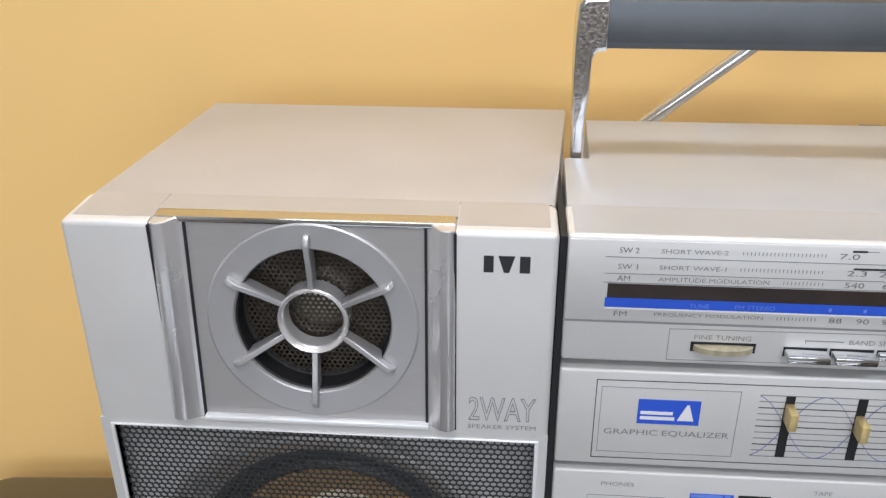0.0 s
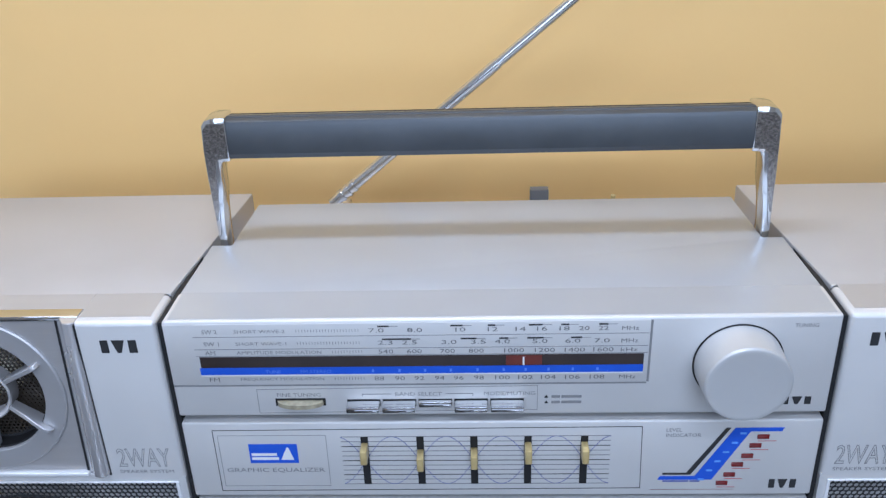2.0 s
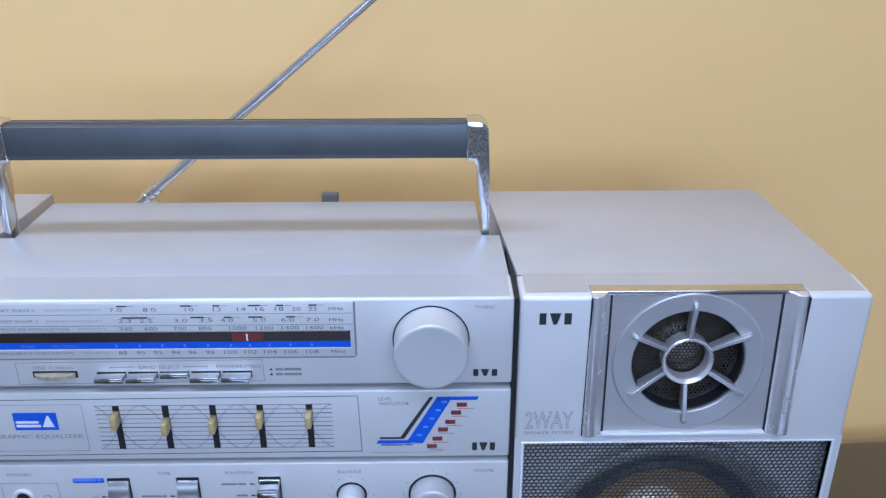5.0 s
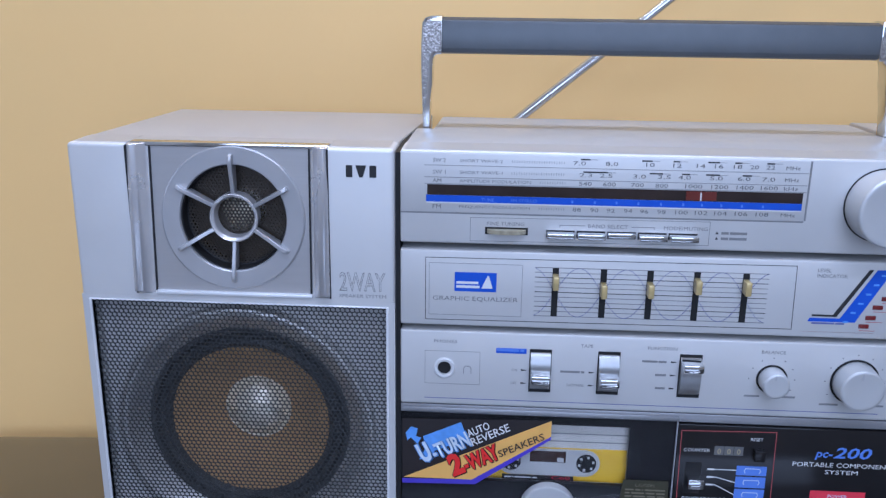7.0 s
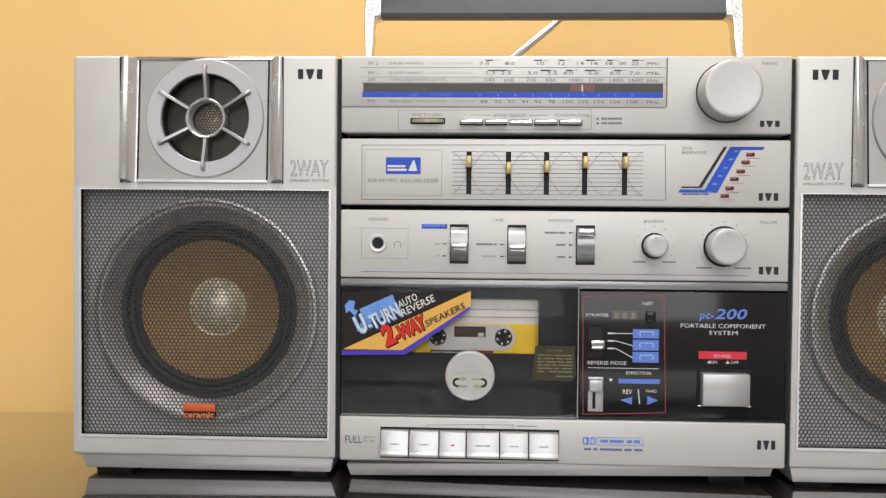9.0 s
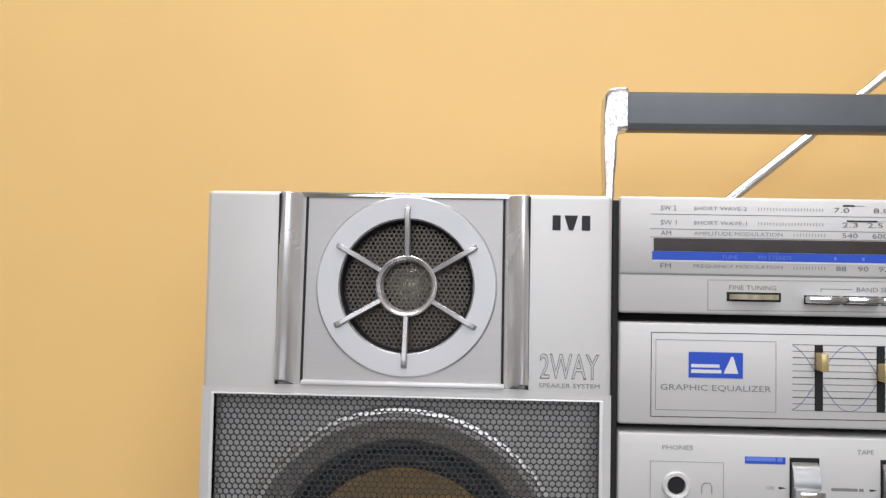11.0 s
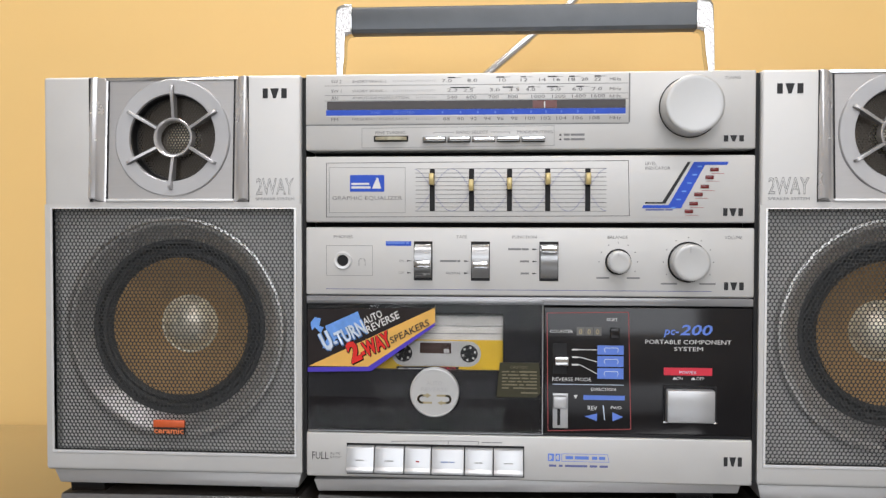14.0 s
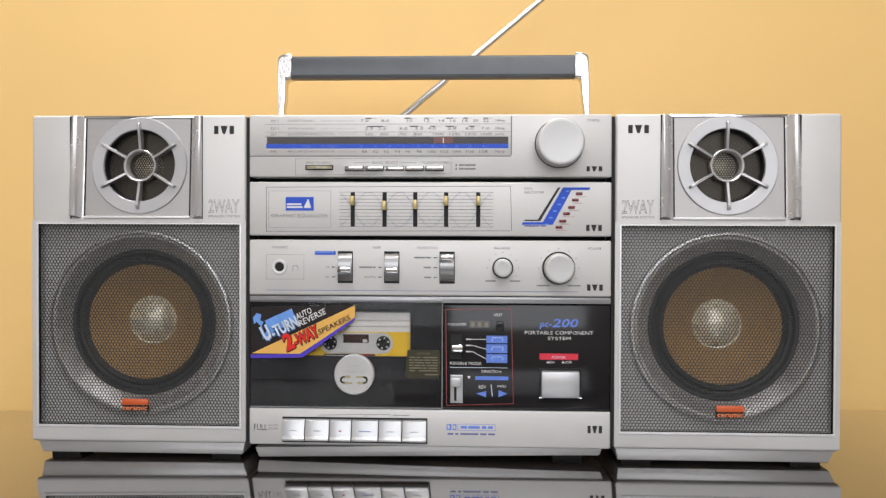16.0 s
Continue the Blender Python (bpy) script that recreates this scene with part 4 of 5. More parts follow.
# cassette tier
sill = part("deck_sill", block(CL, CR, 0.0008, 0.0220, 0.1270, Z3B - 0.0006, 0.0008), SILL, unit, "grey lip above the cassette deck")
deck = part("deck_panel", slab((0.0110, 0.1260), (CR - 0.0004, 0.0425), 0.0006, 0.0200, 0.0008), BLACK, unit, "glossy black deck panel with counter and power button")
DL, DR = CL + 0.0006, 0.0110
DT, DB = 0.1280, 0.0410
door = part("cassette_door", framed((DL, DR, DB, DT), (-0.1100 - 0.04, -0.0160, 0.0830, 0.1210), 0.0032, 0.0060, 0.0), DOOR_GREY, unit, "dark cassette door with a smoked window")
pane = part("door_pane", block(DL, DR, 0.0004, 0.0026, DB, DT, 0.0005), SMOKE, door, "smoked clear pane")
pane.visible_shadow = False
# edge highlights of the pane, laid on as grey strips
part("pane_glint", slab((DR - 0.0012, DB + 0.0004), (DR - 0.0004, DT - 0.0004), -0.0002, 0.0008), SILL, door, "grey strip painted as a glint on the pane's edge")
part("pane_glint", slab((DL + 0.0004, DB + 0.0002), (DR - 0.0014, DB + 0.0008), -0.0002, 0.0008), SILL, door)
part("door_step", slab((DL + 0.001, 0.0640), (DR - 0.001, DB + 0.001), 0.0028, 0.0034), BLACK, door)
part("door_top_rail", slab((DL, DT - 0.0002), (DR, DT + 0.0030), -0.0002, 0.0040, 0.0012), SILL, door)
part("deck_well", block(DL, DR, 0.0195, 0.0215, DB, DT), BLACK_MATTE, unit, "black cassette well")
Y = 0.0002
stk = part("sticker", prism([(-0.1470, 0.1230), (-0.0610, 0.1250), (-0.0610, 0.1130), (-0.1040, 0.0820), (-0.1470, 0.0810)], Y - 0.0002, Y + 0.0001), STICKER_BLACK, door, "promotional sticker in black, gold and violet")
part("sticker_border", prism([(-0.1470, 0.0840), (-0.1060, 0.0850), (-0.0610, 0.1160), (-0.0610, 0.1130), (-0.1040, 0.0820), (-0.1470, 0.0810)], Y - 0.00035, Y), STICKER_VIOLET, stk)
part("sticker_band", prism([(-0.1460, 0.0850), (-0.0610, 0.1250), (-0.0610, 0.1150), (-0.1060, 0.0850), (-0.1460, 0.0850)], Y - 0.0005, Y), STICKER_GOLD, stk)
part("sticker_flag", prism([(-0.1350, 0.1120), (-0.1130, 0.1220), (-0.1110, 0.1170), (-0.1080, 0.1070), (-0.1120, 0.1100), (-0.1280, 0.1030), (-0.1300, 0.0970), (-0.1370, 0.0970), (-0.1330, 0.1050)], Y - 0.0004, Y), STICKER_SKY, stk)
part("sticker_arrow", prism([(-0.1450, 0.1140), (-0.1420, 0.1180), (-0.1380, 0.1170), (-0.1390, 0.1120), (-0.1360, 0.1110), (-0.1380, 0.1070), (-0.1420, 0.1110), (-0.1440, 0.1090)], Y - 0.00045, Y), STICKER_SKY, stk)
SA = 26.5


def sticker_words(words, centre, w, h, material, lean=0.0, lift=0.0, edge=None, heavy=0.0):
    (cx, cz) = centre
    if edge:
        for ox, oz in ((0.0007, -0.0006), (0.0004, -0.0009), (-0.0004, -0.0003), (0.0005, 0.0003)):
            lettering(stk, words, (cx + ox - w / 2, cz + oz - h / 2), (cx + ox + w / 2, cz + oz + h / 2), edge, Y - 0.0005 - lift, SA, lean, heavy=heavy)
    lettering(stk, words, (cx - w / 2, cz - h / 2), (cx + w / 2, cz + h / 2), material, Y - 0.0009 - lift, SA, lean, heavy=heavy)


sticker_words("U", (-0.1340, 0.1020), 0.0068, 0.0130, STICKER_PALE, 0.0, 0.0, STICKER_SKY, 0.05)
sticker_words("-TURN", (-0.1190, 0.1070), 0.0235, 0.0098, STICKER_PALE, 0.0, 0.0, STICKER_SKY, 0.03)
sticker_words("AUTO", (-0.1030, 0.1180), 0.0140, 0.0050, INK_WHITE, 0.1, heavy=0.01)
sticker_words("REVERSE", (-0.0960, 0.1150), 0.0245, 0.0050, INK_WHITE, 0.1, heavy=0.01)
sticker_words("2", (-0.1160, 0.0950), 0.0085, 0.0145, STICKER_RED, 0.1, 0.0, INK, 0.05)
sticker_words("-WAY", (-0.1010, 0.1000), 0.0225, 0.0105, STICKER_RED, 0.1, 0.0, INK, 0.04)
sticker_words("SPEAKERS", (-0.0780, 0.1090), 0.0290, 0.0044, INK, 0.1, heavy=0.01)
# eject knob
kx, kz = -0.0610, 0.0690
ek = part("eject_knob", lathe(kx, kz, [(0.0163, 0.0004), (0.0163, -0.0046), (0.0160, -0.0052), (0.0152, -0.0054), (0.0150, -0.0050), (0.0, -0.0050)], 64), KNOB, door, "round silver door knob")
for s in (-1, 1):
    cx = kx + s * 0.0056
    ring = [(cx - s * 0.0034, kz - 0.0018)] if s > 0 else [(cx - s * 0.0010, kz - 0.0018)]
    for q in range(9):
        a = radians(90 - 22.5 * q)
        ring.append((cx + s * (0.0026 + 0.0024 * math.cos(a)), kz - 0.0042 + 0.0024 * math.sin(a)))
    ring.append((cx - s * (0.0010 if s > 0 else 0.0034), kz - 0.0066))
    part("loop_arrow", line(ring, 0.0014, -0.0050, 0.0002), GILT, ek, "gilt loop arrow")
    ax, az = (cx - 0.0012, kz - 0.0066) if s > 0 else (cx + 0.0012, kz - 0.0018)
    part("arrow_head", prism([(ax - s * 0.0024, az), (ax + s * 0.0008, az + 0.0017), (ax + s * 0.0008, az - 0.0017)], -0.0053, -0.0049), GILT, ek)
lettering(ek, "AUTO", (kx - 0.0052, kz + 0.0050), (kx + 0.0052, kz + 0.0078), KEY_PRINT, -0.0050)
lettering(ek, "REVERSE", (kx - 0.0088, kz + 0.0010), (kx + 0.0088, kz + 0.0036), KEY_PRINT, -0.0050)
ctn = part("caution_label", prism([(-0.0180, 0.0890), (0.0080, 0.0890), (0.0090, 0.0690), (0.0060, 0.0660), (-0.0200, 0.0660), (-0.0200, 0.0680)], Y - 0.0003, Y + 0.0002), OLIVE, door, "dark olive caution label")
lettering(ctn, "CAUTION", (-0.0110, 0.0850), (0.0000, 0.0870), GILT_DIM, Y - 0.0003)
bars(ctn, (-0.0170, 0.0710), (0.0070, 0.0840), GILT_DIM, Y - 0.0003, 6, 4, 0.42, seed=9)
bars(ctn, (-0.0040, 0.0680), (0.0070, 0.0700), GILT_DIM, Y - 0.0003, 1, 1, 0.5, seed=9)

# counter and power side of the deck
YD = 0.0006
part("red_frame", line([(0.0130, 0.1220), (0.0660, 0.1230), (0.0680, 0.0460), (0.0140, 0.0440), (0.0130, 0.1220)], 0.0004, YD), RED_LINE, deck)
lettering(deck, "COUNTER", (0.0150, 0.1090), (0.0300, 0.1110), INK_WHITE, YD)
for k in range(3):
    cx = 0.0350 + k * (0.0460 - 0.0350) / 2
    cz = 0.1100
    w = part("counter_window", slab((cx - 0.0026, cz - 0.0026), (cx + 0.0026, cz + 0.0030), YD - 0.0002, YD + 0.0002), CLIP_GREY, deck)
    lettering(w, "0", (cx - 0.0011, cz - 0.0018), (cx + 0.0011, cz + 0.0018), GILT, YD - 0.0003, heavy=0.02)
lettering(deck, "RESET", (0.0520, 0.1170), (0.0590, 0.1190), INK_WHITE, YD)
part("reset_button", slab((0.0540, 0.1060), (0.0600, 0.1130), -0.0040, YD, 0.0006), BLACK, deck, "black reset button")
sl = part("mode_slot", slab((0.0170, 0.0820), (0.0260, 0.1020), YD - 0.0002, YD + 0.0003), BLACK_MATTE, deck)
part("mode_switch", slab((0.0180, 0.0880), (0.0270, 0.0940), -0.0060, YD, 0.0007), CHROME, sl, "bright mode switch")
for pts in ([(0.0300, 0.0980), (0.0460, 0.0980)], [(0.0300, 0.0930), (0.0350, 0.0930), (0.0460, 0.0900)], [(0.0300, 0.0880), (0.0350, 0.0880), (0.0460, 0.0820)]):
    part("guide_line", line(pts, 0.0005, YD), INK_WHITE, deck)
    part("guide_line", line([pts[0], (pts[0][0] + 0.003, pts[0][1])], 0.0010, YD, 0.0002), INK_WHITE, deck)
for z0, z1 in ((0.1010, 0.0950), (0.0940, 0.0870), (0.0860, 0.0790)):
    bb = part("mode_plate", slab((0.0460, z0), (0.0630, z1), YD - 0.0003, YD), BLUE_LIGHT, deck, "light blue mode plate")
    cx, cz = 0.0550, (z0 + z1) / 2
    part("mode_mark", line([(cx - 0.0040, cz - 0.0014), (cx - 0.0046, cz), (cx - 0.0040, cz + 0.0014), (cx + 0.0040, cz + 0.0014), (cx + 0.0046, cz), (cx + 0.0040, cz - 0.0014)], 0.0004, YD - 0.0003), STICKER_PALE, bb)
lettering(deck, "REVERSE MODE", (0.0166, 0.0772), (0.0420, 0.0796), INK_WHITE, YD)
part("guide_line", line([(0.0170, 0.0750), (0.0630, 0.0750)], 0.0004, YD), STICKER_PALE, deck)
lettering(deck, "DIRECTION", (0.0420, 0.0710), (0.0580, 0.0730), INK_WHITE, YD)
db = part("direction_plate", slab((0.0370, 0.0680), (0.0640, 0.0650), YD - 0.0003, YD), BLUE_LIGHT, deck)
ls = part("lever_slot", slab((0.0170, 0.0460), (0.0270, 0.0690), YD - 0.0004, YD + 0.0003, 0.0002), KEY, deck, "bright lever plate")
part("lever_gap", slab((0.0200, 0.0480), (0.0220, 0.0600), YD - 0.0006, YD), DARK, ls)
part("direction_lever", slab((0.0170, 0.0600), (0.0260, 0.0680), -0.0065, YD, 0.0008), KEY, ls, "bright direction lever")
tx, tz = 0.0320, 0.0670
part("pointer_mark", prism([(tx - 0.0014, tz + 0.0010), (tx + 0.0014, tz + 0.0010), (tx, tz - 0.0014)], YD - 0.0002, YD), INK_WHITE, deck)
lettering(deck, "REV", (0.0400, 0.0580), (0.0460, 0.0610), INK_WHITE, YD)
lettering(deck, "FWD", (0.0550, 0.0590), (0.0620, 0.0610), INK_WHITE, YD)
part("guide_line", line([(0.0500, 0.0610), (0.0510, 0.0520)], 0.0007, YD), STICKER_PALE, deck)
part("direction_arrow", prism([(0.0380, 0.0540), (0.0460, 0.0560), (0.0460, 0.0510)], YD - 0.0002, YD), BLUE_LIGHT, deck)
part("direction_arrow", prism([(0.0630, 0.0540), (0.0560, 0.0570), (0.0560, 0.0510)], YD - 0.0002, YD), BLUE_LIGHT, deck)
lettering(deck, "pc-", (0.0888, 0.1068), (0.0985, 0.1120), BLUE_LIGHT, YD, lean=0.2, heavy=0.02)
lettering(deck, "200", (0.0990, 0.1082), (0.1200, 0.1152), BLUE_LIGHT, YD, lean=0.2, heavy=0.02)
lettering(deck, "PORTABLE COMPONENT", (0.0770, 0.1024), (0.1320, 0.1052), INK_WHITE, YD)
lettering(deck, "SYSTEM", (0.0955, 0.0980), (0.1140, 0.1006), INK_WHITE, YD)
rp = part("power_plate", slab((0.0890, 0.0820), (0.1200, 0.0870), YD - 0.0003, YD), RED, deck, "red power plate")
lettering(rp, "POWER", (0.0990, 0.0830), (0.1100, 0.0850), STICKER_PALE, YD - 0.0003)
lettering(deck, "ON", (0.0970, 0.0790), (0.1010, 0.0810), INK_WHITE, YD)
lettering(deck, "OFF", (0.1100, 0.0790), (0.1150, 0.0810), INK_WHITE, YD)
for mx, mz in ((0.0960, 0.0800), (0.1080, 0.0800)):
    part("pointer_mark", prism([(mx - 0.0015, mz - 0.0008), (mx + 0.0015, mz - 0.0008), (mx, mz + 0.0010)], YD - 0.0002, YD), INK_WHITE, deck)
pf = part("power_button", slab((0.0900, 0.0522), (0.1206, 0.0734), -0.0075, YD, 0.0012), KEY, deck, "large square silver power button")
px0, px1, pz0, pz1 = 0.0890, 0.1230, 0.0510, 0.0750
part("button_frame", framed((px0, px1, pz0, pz1), (px0 + 0.0012, px1 - 0.0012, pz0 + 0.0010, pz1 - 0.0010), -0.0002, YD, 0.0), DOOR_GREY, pf, "dark rim of the power button")
for fx in (px0 + 0.0012, px1 - 0.0012):
    part("rim_foot", slab((fx - 0.0016, pz0 - 0.0004), (fx + 0.0016, pz0 + 0.0008), -0.0012, YD, 0.0003), CHROME, pf)

# key tier at the bottom
keys = front("key_panel", 0.0103, 0.0402, "silver bottom panel with six piano keys")
part("panel_lip", block(CL + 0.0006, CR - 0.0006, 0.0012, 0.0215, 0.0404, 0.0424, 0.0004), DOOR_GREY, unit)
lettering(keys, "FULL", (-0.1440, 0.0220), (-0.1330, 0.0270), INK)
lettering(keys, "AUTO", (-0.1318, 0.0253), (-0.1244, 0.0268), INK_SOFT)
lettering(keys, "STOP", (-0.1318, 0.0227), (-0.1244, 0.0242), INK_SOFT)
KX = [-0.1200, -0.1010, -0.0810, -0.0630, -0.0410, -0.0220, -0.0020]
KZ1, KZ0 = 0.0330, 0.0130
part("key_slot", slab((KX[0] - 0.0004, KZ0 - 0.0004), (KX[-1] + 0.0004, KZ1 + 0.0004), -0.0003, 0.0004), DARK, keys, "dark recess of the piano keys")
for k in range(6):
    x0, x1 = KX[k] + 0.0003, KX[k + 1] - 0.0003
    bm = bmesh.new()
    prof = [(-0.0002, KZ1 - 0.0009), (-0.0045, KZ1 - 0.0016), (-0.0068, KZ0 + 0.0060), (-0.0084, KZ0 + 0.0042), (-0.0084, KZ0 + 0.0024), (-0.0002, KZ0 + 0.0018)]
    a = [bm.verts.new((x0, y, z)) for y, z in prof]
    b = [bm.verts.new((x1, y, z)) for y, z in prof]
    bm.faces.new(a)
    bm.faces.new(b[::-1])
    for i in range(len(prof)):
        j = (i + 1) % len(prof)
        bm.faces.new((a[i], b[i], b[j], a[j]))
    bmesh.ops.recalc_face_normals(bm, faces=bm.faces)
    bevel_edges(bm, 0.0004, 2)
    kk = part("piano_key", bm, KEY, keys, "bright silver piano key")
    cx = (x0 + x1) / 2
    wd = (0.0030, 0.0030, 0.0011, 0.0048, 0.0028, 0.0030)[k]
    bars(kk, (cx - wd, KZ0 + 0.0098), (cx + wd, KZ0 + 0.0110), RED_LINE if k == 2 else BLUE_PALE if k == 3 else KEY_PRINT, -0.0064, 1, 1 if k == 2 else 3, 0.8, seed=30 + k)
part("bracket", line([(-0.0900, 0.0340), (-0.0900, 0.0350), (-0.0520, 0.0360), (-0.0520, 0.0340)], 0.0004, 0.0), INK_GREY, keys)
part("bracket", line([(-0.0520, 0.0360), (-0.0320, 0.0360), (-0.0320, 0.0340)], 0.0004, 0.0), INK_GREY, keys)
bars(keys, (-0.0300, 0.0350), (-0.0160, 0.0360), INK_GREY, 0.0, 1, 2, 0.6, seed=12)
for x0, x1 in ((0.0140, 0.0180), (0.0190, 0.0220)):
    half = part("mark_half", slab((x0, 0.0240), (x1, 0.0290), -0.0002, 0.0001), BLUE_LIGHT, keys, "blue square half of a mark")
    side = 1 if x0 < 0.016 else -1
    rim = x0 + 0.0008 if side > 0 else x1 - 0.0008
    part("half_disc", prism([(rim + side * 0.0019 * math.cos(radians(a)), 0.0265 + 0.0018 * math.sin(radians(a))) for a in range(-90, 91, 20)], -0.0003, 0.0), SILVER, half)
part("mark_frame", line([(0.0230, 0.0290), (0.0530, 0.0290), (0.0540, 0.0240), (0.0230, 0.0240), (0.0230, 0.0290)], 0.0003, 0.0), BLUE_LIGHT, keys)
bars(keys, (0.0250, 0.0250), (0.0520, 0.0280), BLUE_LIGHT, 0.0, 1, 5, 0.7, seed=14)
bars(keys, (0.0140, 0.0200), (0.0540, 0.0220), BLUE_LINE, 0.0, 1, 5, 0.7, seed=15)
brand_shape(keys, (0.1270, 0.0230), (0.1400, 0.0290))

# ---- the cassette in the deck ----
tape = thing("cassette_tape", -0.062, 0.012, 0.060, "grey and yellow compact cassette behind the smoked deck window", "cassette")
CX = -0.0610
HZ = 0.0930
part("shell", block(CX - 0.0502, CX + 0.0502, 0.0105, 0.0190, HZ - 0.0390, HZ + 0.0250, 0.0012), TAPE_CREAM, tape, "pale cassette shell")
part("yellow_label", block(CX - 0.0450, CX + 0.0452, 0.0101, 0.0108, 0.0810, 0.1020), YELLOW, tape)
hubr = 0.0085
pts = []
for k in range(13):
    a = math.pi / 2 - math.pi * k / 12
    pts.append((CX + 0.0215 + hubr * math.cos(a), HZ - 0.0002 + hubr * math.sin(a)))
for k in range(13):
    a = -math.pi / 2 - math.pi * k / 12
    pts.append((CX - 0.0215 + hubr * math.cos(a), HZ - 0.0002 + hubr * math.sin(a)))
part("hub_panel", prism(pts, 0.0097, 0.0104), TAPE_GREY, tape, "grey hub panel")
part("tape_window", slab((-0.0720, 0.0930), (-0.0510, 0.1000), 0.0094, 0.0100), TAPE_BROWN, tape, "brown tape window")
part("tape_leader", slab((-0.0560, 0.0934), (-0.0522, 0.0960), 0.0092, 0.0098), TAPE_GREY, tape)
for hx in (-0.0830, -0.0390):
    hub = part("reel_hole", lathe(hx, HZ, [(0.0058, 0.0096), (0.0058, 0.0092), (0.0, 0.0092)], 32), DARK, tape, "toothed reel hub")
    for k in range(6):
        a = radians(60 * k + 15)
        part("reel_tooth", block(hx + 0.0042 * math.cos(a) - 0.0007, hx + 0.0042 * math.cos(a) + 0.0007, 0.0088, 0.0094, HZ + 0.0042 * math.sin(a) - 0.0007, HZ + 0.0042 * math.sin(a) + 0.0007), TAPE_GREY, hub)
part("title_strip", slab((-0.0880, 0.0810), (-0.0460, 0.0840), 0.0096, 0.0102), INK, tape, "black title strip")
bars(tape, (-0.0870, 0.0820), (-0.0670, 0.0830), INK_WHITE, 0.0096, 1, 4, 0.8, seed=8)
lettering(tape, "C60", (-0.0590, 0.0820), (-0.0480, 0.0840), RED, 0.0096)
for z in (0.1110, 0.1060):
    part("shell_groove", slab((CX - 0.047, z), (CX + 0.049, z + 0.0005), 0.0103, 0.0108), INK_GREY, tape)

# ---- handle ----
handle = part("handle", prism([(-0.1345, 0.3262), (-0.1345, 0.3440), (0.1275, 0.3440), (0.1275, 0.3262)], 0.084, 0.096), DARK, unit, "carrying handle raised upright")
bm = bmesh.new()
prof = [(0.0815, 0.3275), (0.0828, 0.3248), (0.0860, 0.3240), (0.0925, 0.3242), (0.0950, 0.3270), (0.0950, 0.3420), (0.0930, 0.3444), (0.0880, 0.3455), (0.0866, 0.3450), (0.0864, 0.3443),
        (0.0856, 0.3443), (0.0854, 0.3449), (0.0836, 0.3446), (0.0822, 0.3438), (0.0815, 0.3422)]
a = [bm.verts.new((-0.1335, y, z)) for y, z in prof]
b = [bm.verts.new((0.1278, y, z)) for y, z in prof]
bm.faces.new(a)
bm.faces.new(b[::-1])
for i in range(len(prof)):
    j = (i + 1) % len(prof)
    bm.faces.new((a[i], b[i], b[j], a[j]))
part("grip", bm, GRIP, handle, "dark slate vinyl grip", 25)
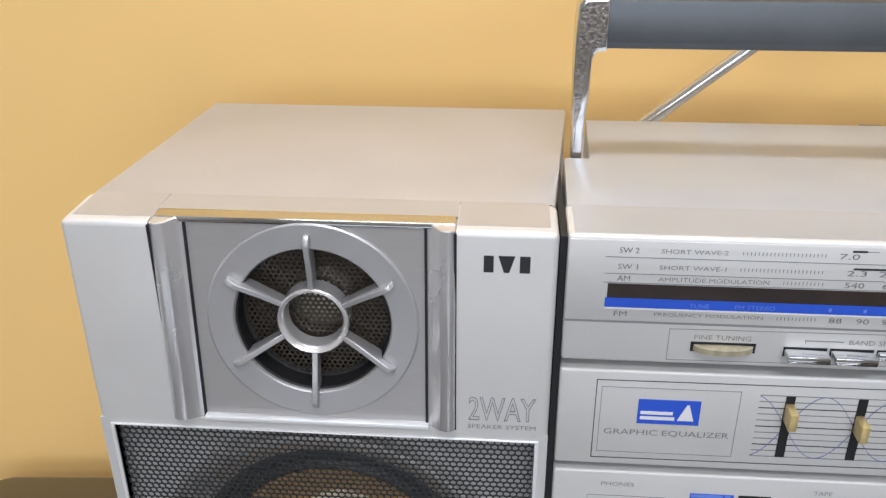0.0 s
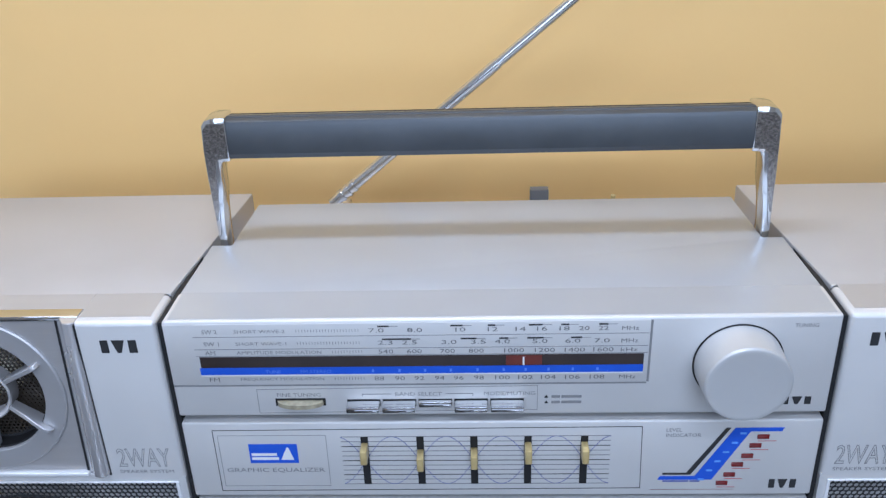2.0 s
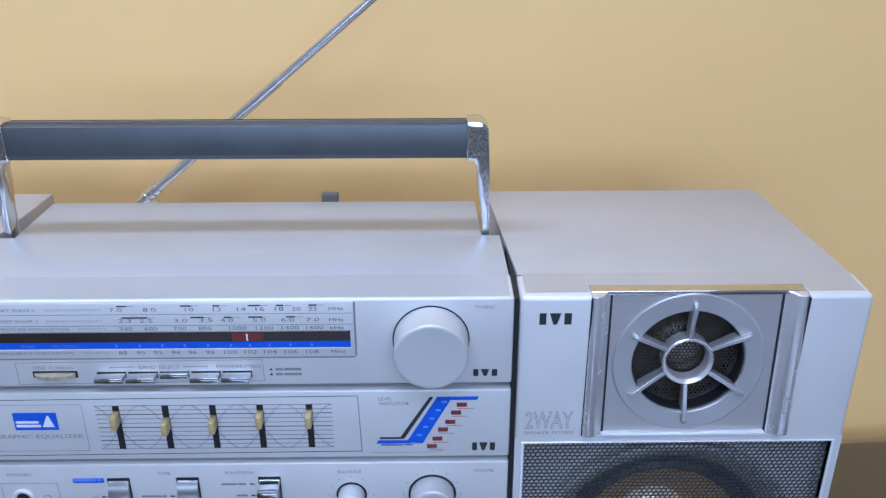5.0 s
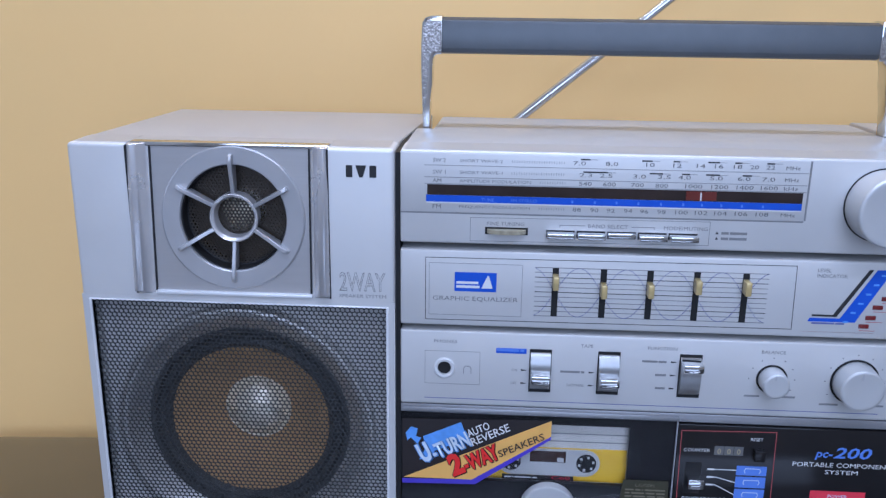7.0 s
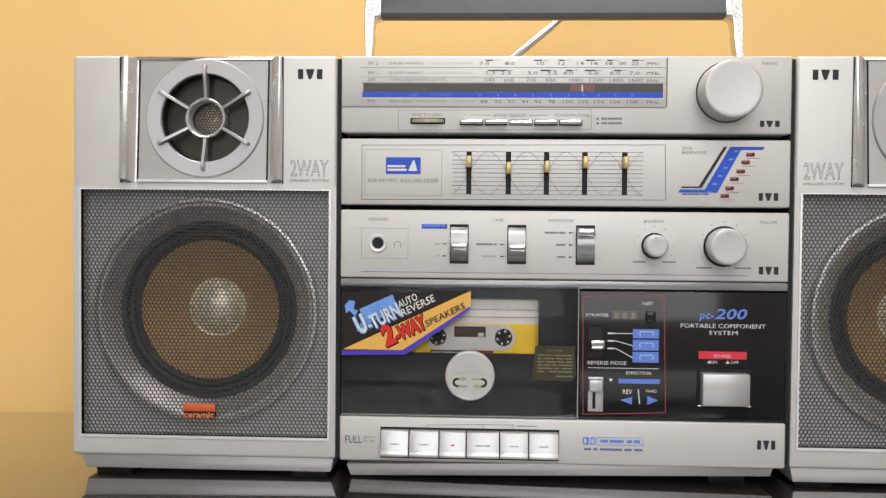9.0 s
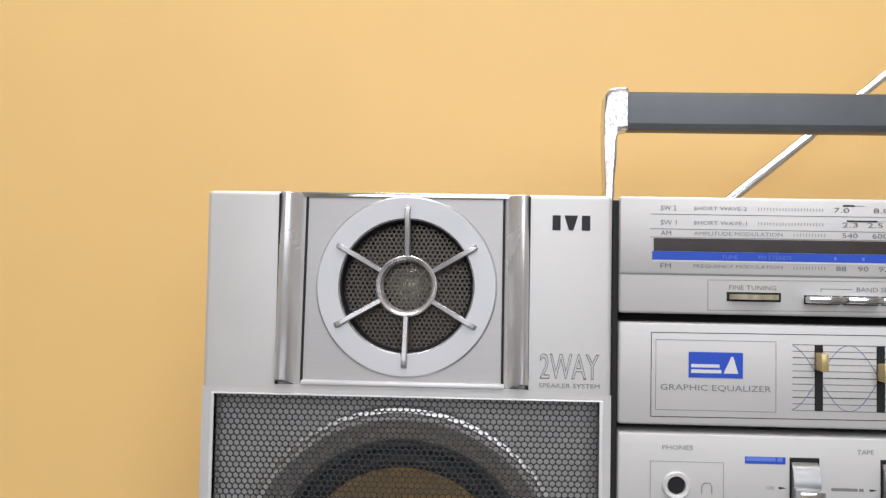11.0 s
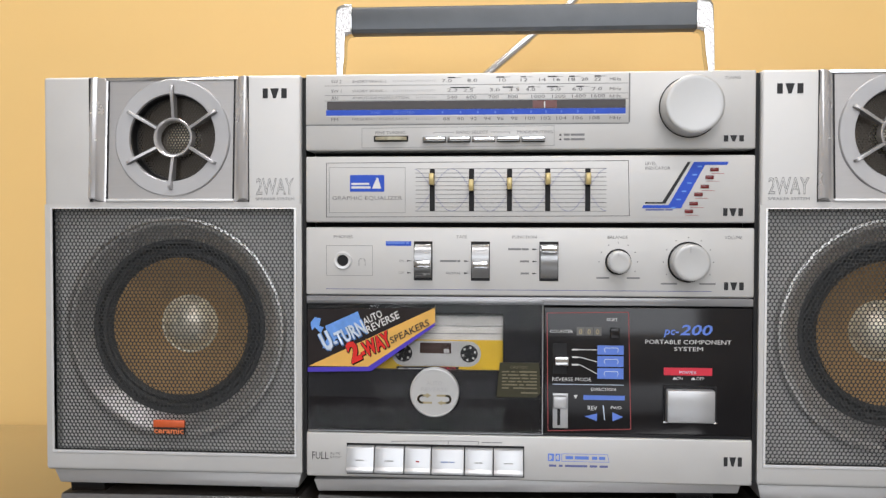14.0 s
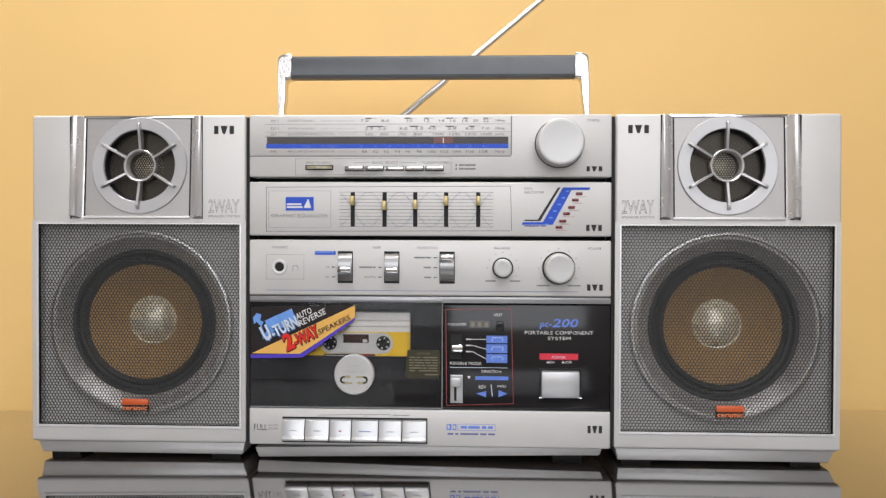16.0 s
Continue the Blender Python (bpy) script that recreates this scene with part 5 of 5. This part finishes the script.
for s in (-1, 1):
    def HX(d, z):
        return -0.0022 - 0.0012 * min(1.0, max(0.0, (z - 0.28) / 0.045)) + s * (d - 0.0033)
    # arm: a bent tapering bar, wide at the corner and narrow at the pivot
    bm = bmesh.new()
    sections = [  # (outer, inner, z outer, z inner, front, back)
        (0.1312, 0.1312, 0.3464, 0.3238, 0.0808, 0.0952),
        (0.1372, 0.1345, 0.3464, 0.3238, 0.0808, 0.0952),
        (0.1414, 0.1360, 0.3452, 0.3228, 0.0810, 0.0950),
        (0.1434, 0.1368, 0.3422, 0.3205, 0.0812, 0.0946),
        (0.1440, 0.1372, 0.3300, 0.3160, 0.0812, 0.0942),
        (0.1442, 0.1374, 0.3150, 0.3080, 0.0812, 0.0936),
        (0.1440, 0.1388, 0.3000, 0.2970, 0.0810, 0.0930),
        (0.1438, 0.1395, 0.2850, 0.2850, 0.0806, 0.0926),
        (0.1437, 0.1397, 0.2680, 0.2680, 0.0806, 0.0924),
    ]
    rows = [[bm.verts.new((HX(o, zo), f, zo)), bm.verts.new((HX(n, zi), f, zi)), bm.verts.new((HX(n, zi), k, zi)), bm.verts.new((HX(o, zo), k, zo))] for o, n, zo, zi, f, k in sections]
    for r0, r1 in zip(rows, rows[1:]):
        for i in range(4):
            j = (i + 1) % 4
            bm.faces.new((r0[i], r0[j], r1[j], r1[i]))
    bm.faces.new(rows[0])
    bm.faces.new(rows[-1][::-1])
    bmesh.ops.recalc_face_normals(bm, faces=bm.faces)
    bevel_edges(bm, 0.0007, 2)
    part("arm", bm, CHROME, handle, "bright chromed arm, pitted with age", 40)
    f = [(0.1318, 0.3436), (0.1400, 0.3436), (0.1424, 0.3405), (0.1433, 0.3280), (0.1434, 0.3100), (0.1434, 0.2920), (0.1428, 0.2920), (0.1408, 0.3000), (0.1396, 0.3130),
         (0.1388, 0.3225), (0.1370, 0.3252), (0.1318, 0.3258)]
    part("pitting", prism([(HX(d, z), z) for d, z in f], 0.0802, 0.0822, 0.0), PITTED, handle, "pitted worn chrome")

# ---- aerial ----
base, tip = Vector((-0.0996, 0.1921, 0.2553)), Vector((0.0704, 0.1907, 0.3970))
way = (tip - base).normalized()


def rod(p, q, r0, r1, segs=16):
    bm = bmesh.new()
    d = (q - p).normalized()
    u = d.orthogonal().normalized()
    w = d.cross(u)
    rings = [[bm.verts.new(c + (u * math.cos(2 * math.pi * i / segs) + w * math.sin(2 * math.pi * i / segs)) * r) for i in range(segs)] for c, r in ((p, r0), (q, r1))]
    for i in range(segs):
        j = (i + 1) % segs
        bm.faces.new((rings[0][i], rings[0][j], rings[1][j], rings[1][i]))
    bm.faces.new(rings[0][::-1])
    bm.faces.new(rings[1])
    return bm


aerial = part("aerial", rod(base - way * 0.004, base + way * 0.135, 0.0035, 0.0035), AERIAL, unit, "chromed telescopic aerial, extended at a slant")
for d0, d1, r in ((0.135, 0.290, 0.0030), (0.290, 0.450, 0.0022), (0.450, 0.600, 0.0017)):
    part("aerial_section", rod(base + way * (d0 - 0.002), base + way * d1, r, r), AERIAL, aerial)
for d in (0.004, 0.009, 0.014):
    part("aerial_collar", rod(base + way * d, base + way * (d + 0.0025), 0.0042, 0.0042), AERIAL, aerial)
part("aerial_joint", block(-0.1028, -0.0928, 0.1985, 0.2118, 0.2440, 0.2495, 0.002), AERIAL, aerial)
part("aerial_clip", block(0.0250, 0.0370, 0.2045, 0.2118, 0.2436, 0.2543, 0.0008), CLIP_GREY, unit, "small grey clip for the aerial")
part("rear_stud", rod(Vector((0.0780, 0.2000, 0.2430)), Vector((0.0780, 0.2000, 0.2520)), 0.0016, 0.0016, 10), BRASS, unit)
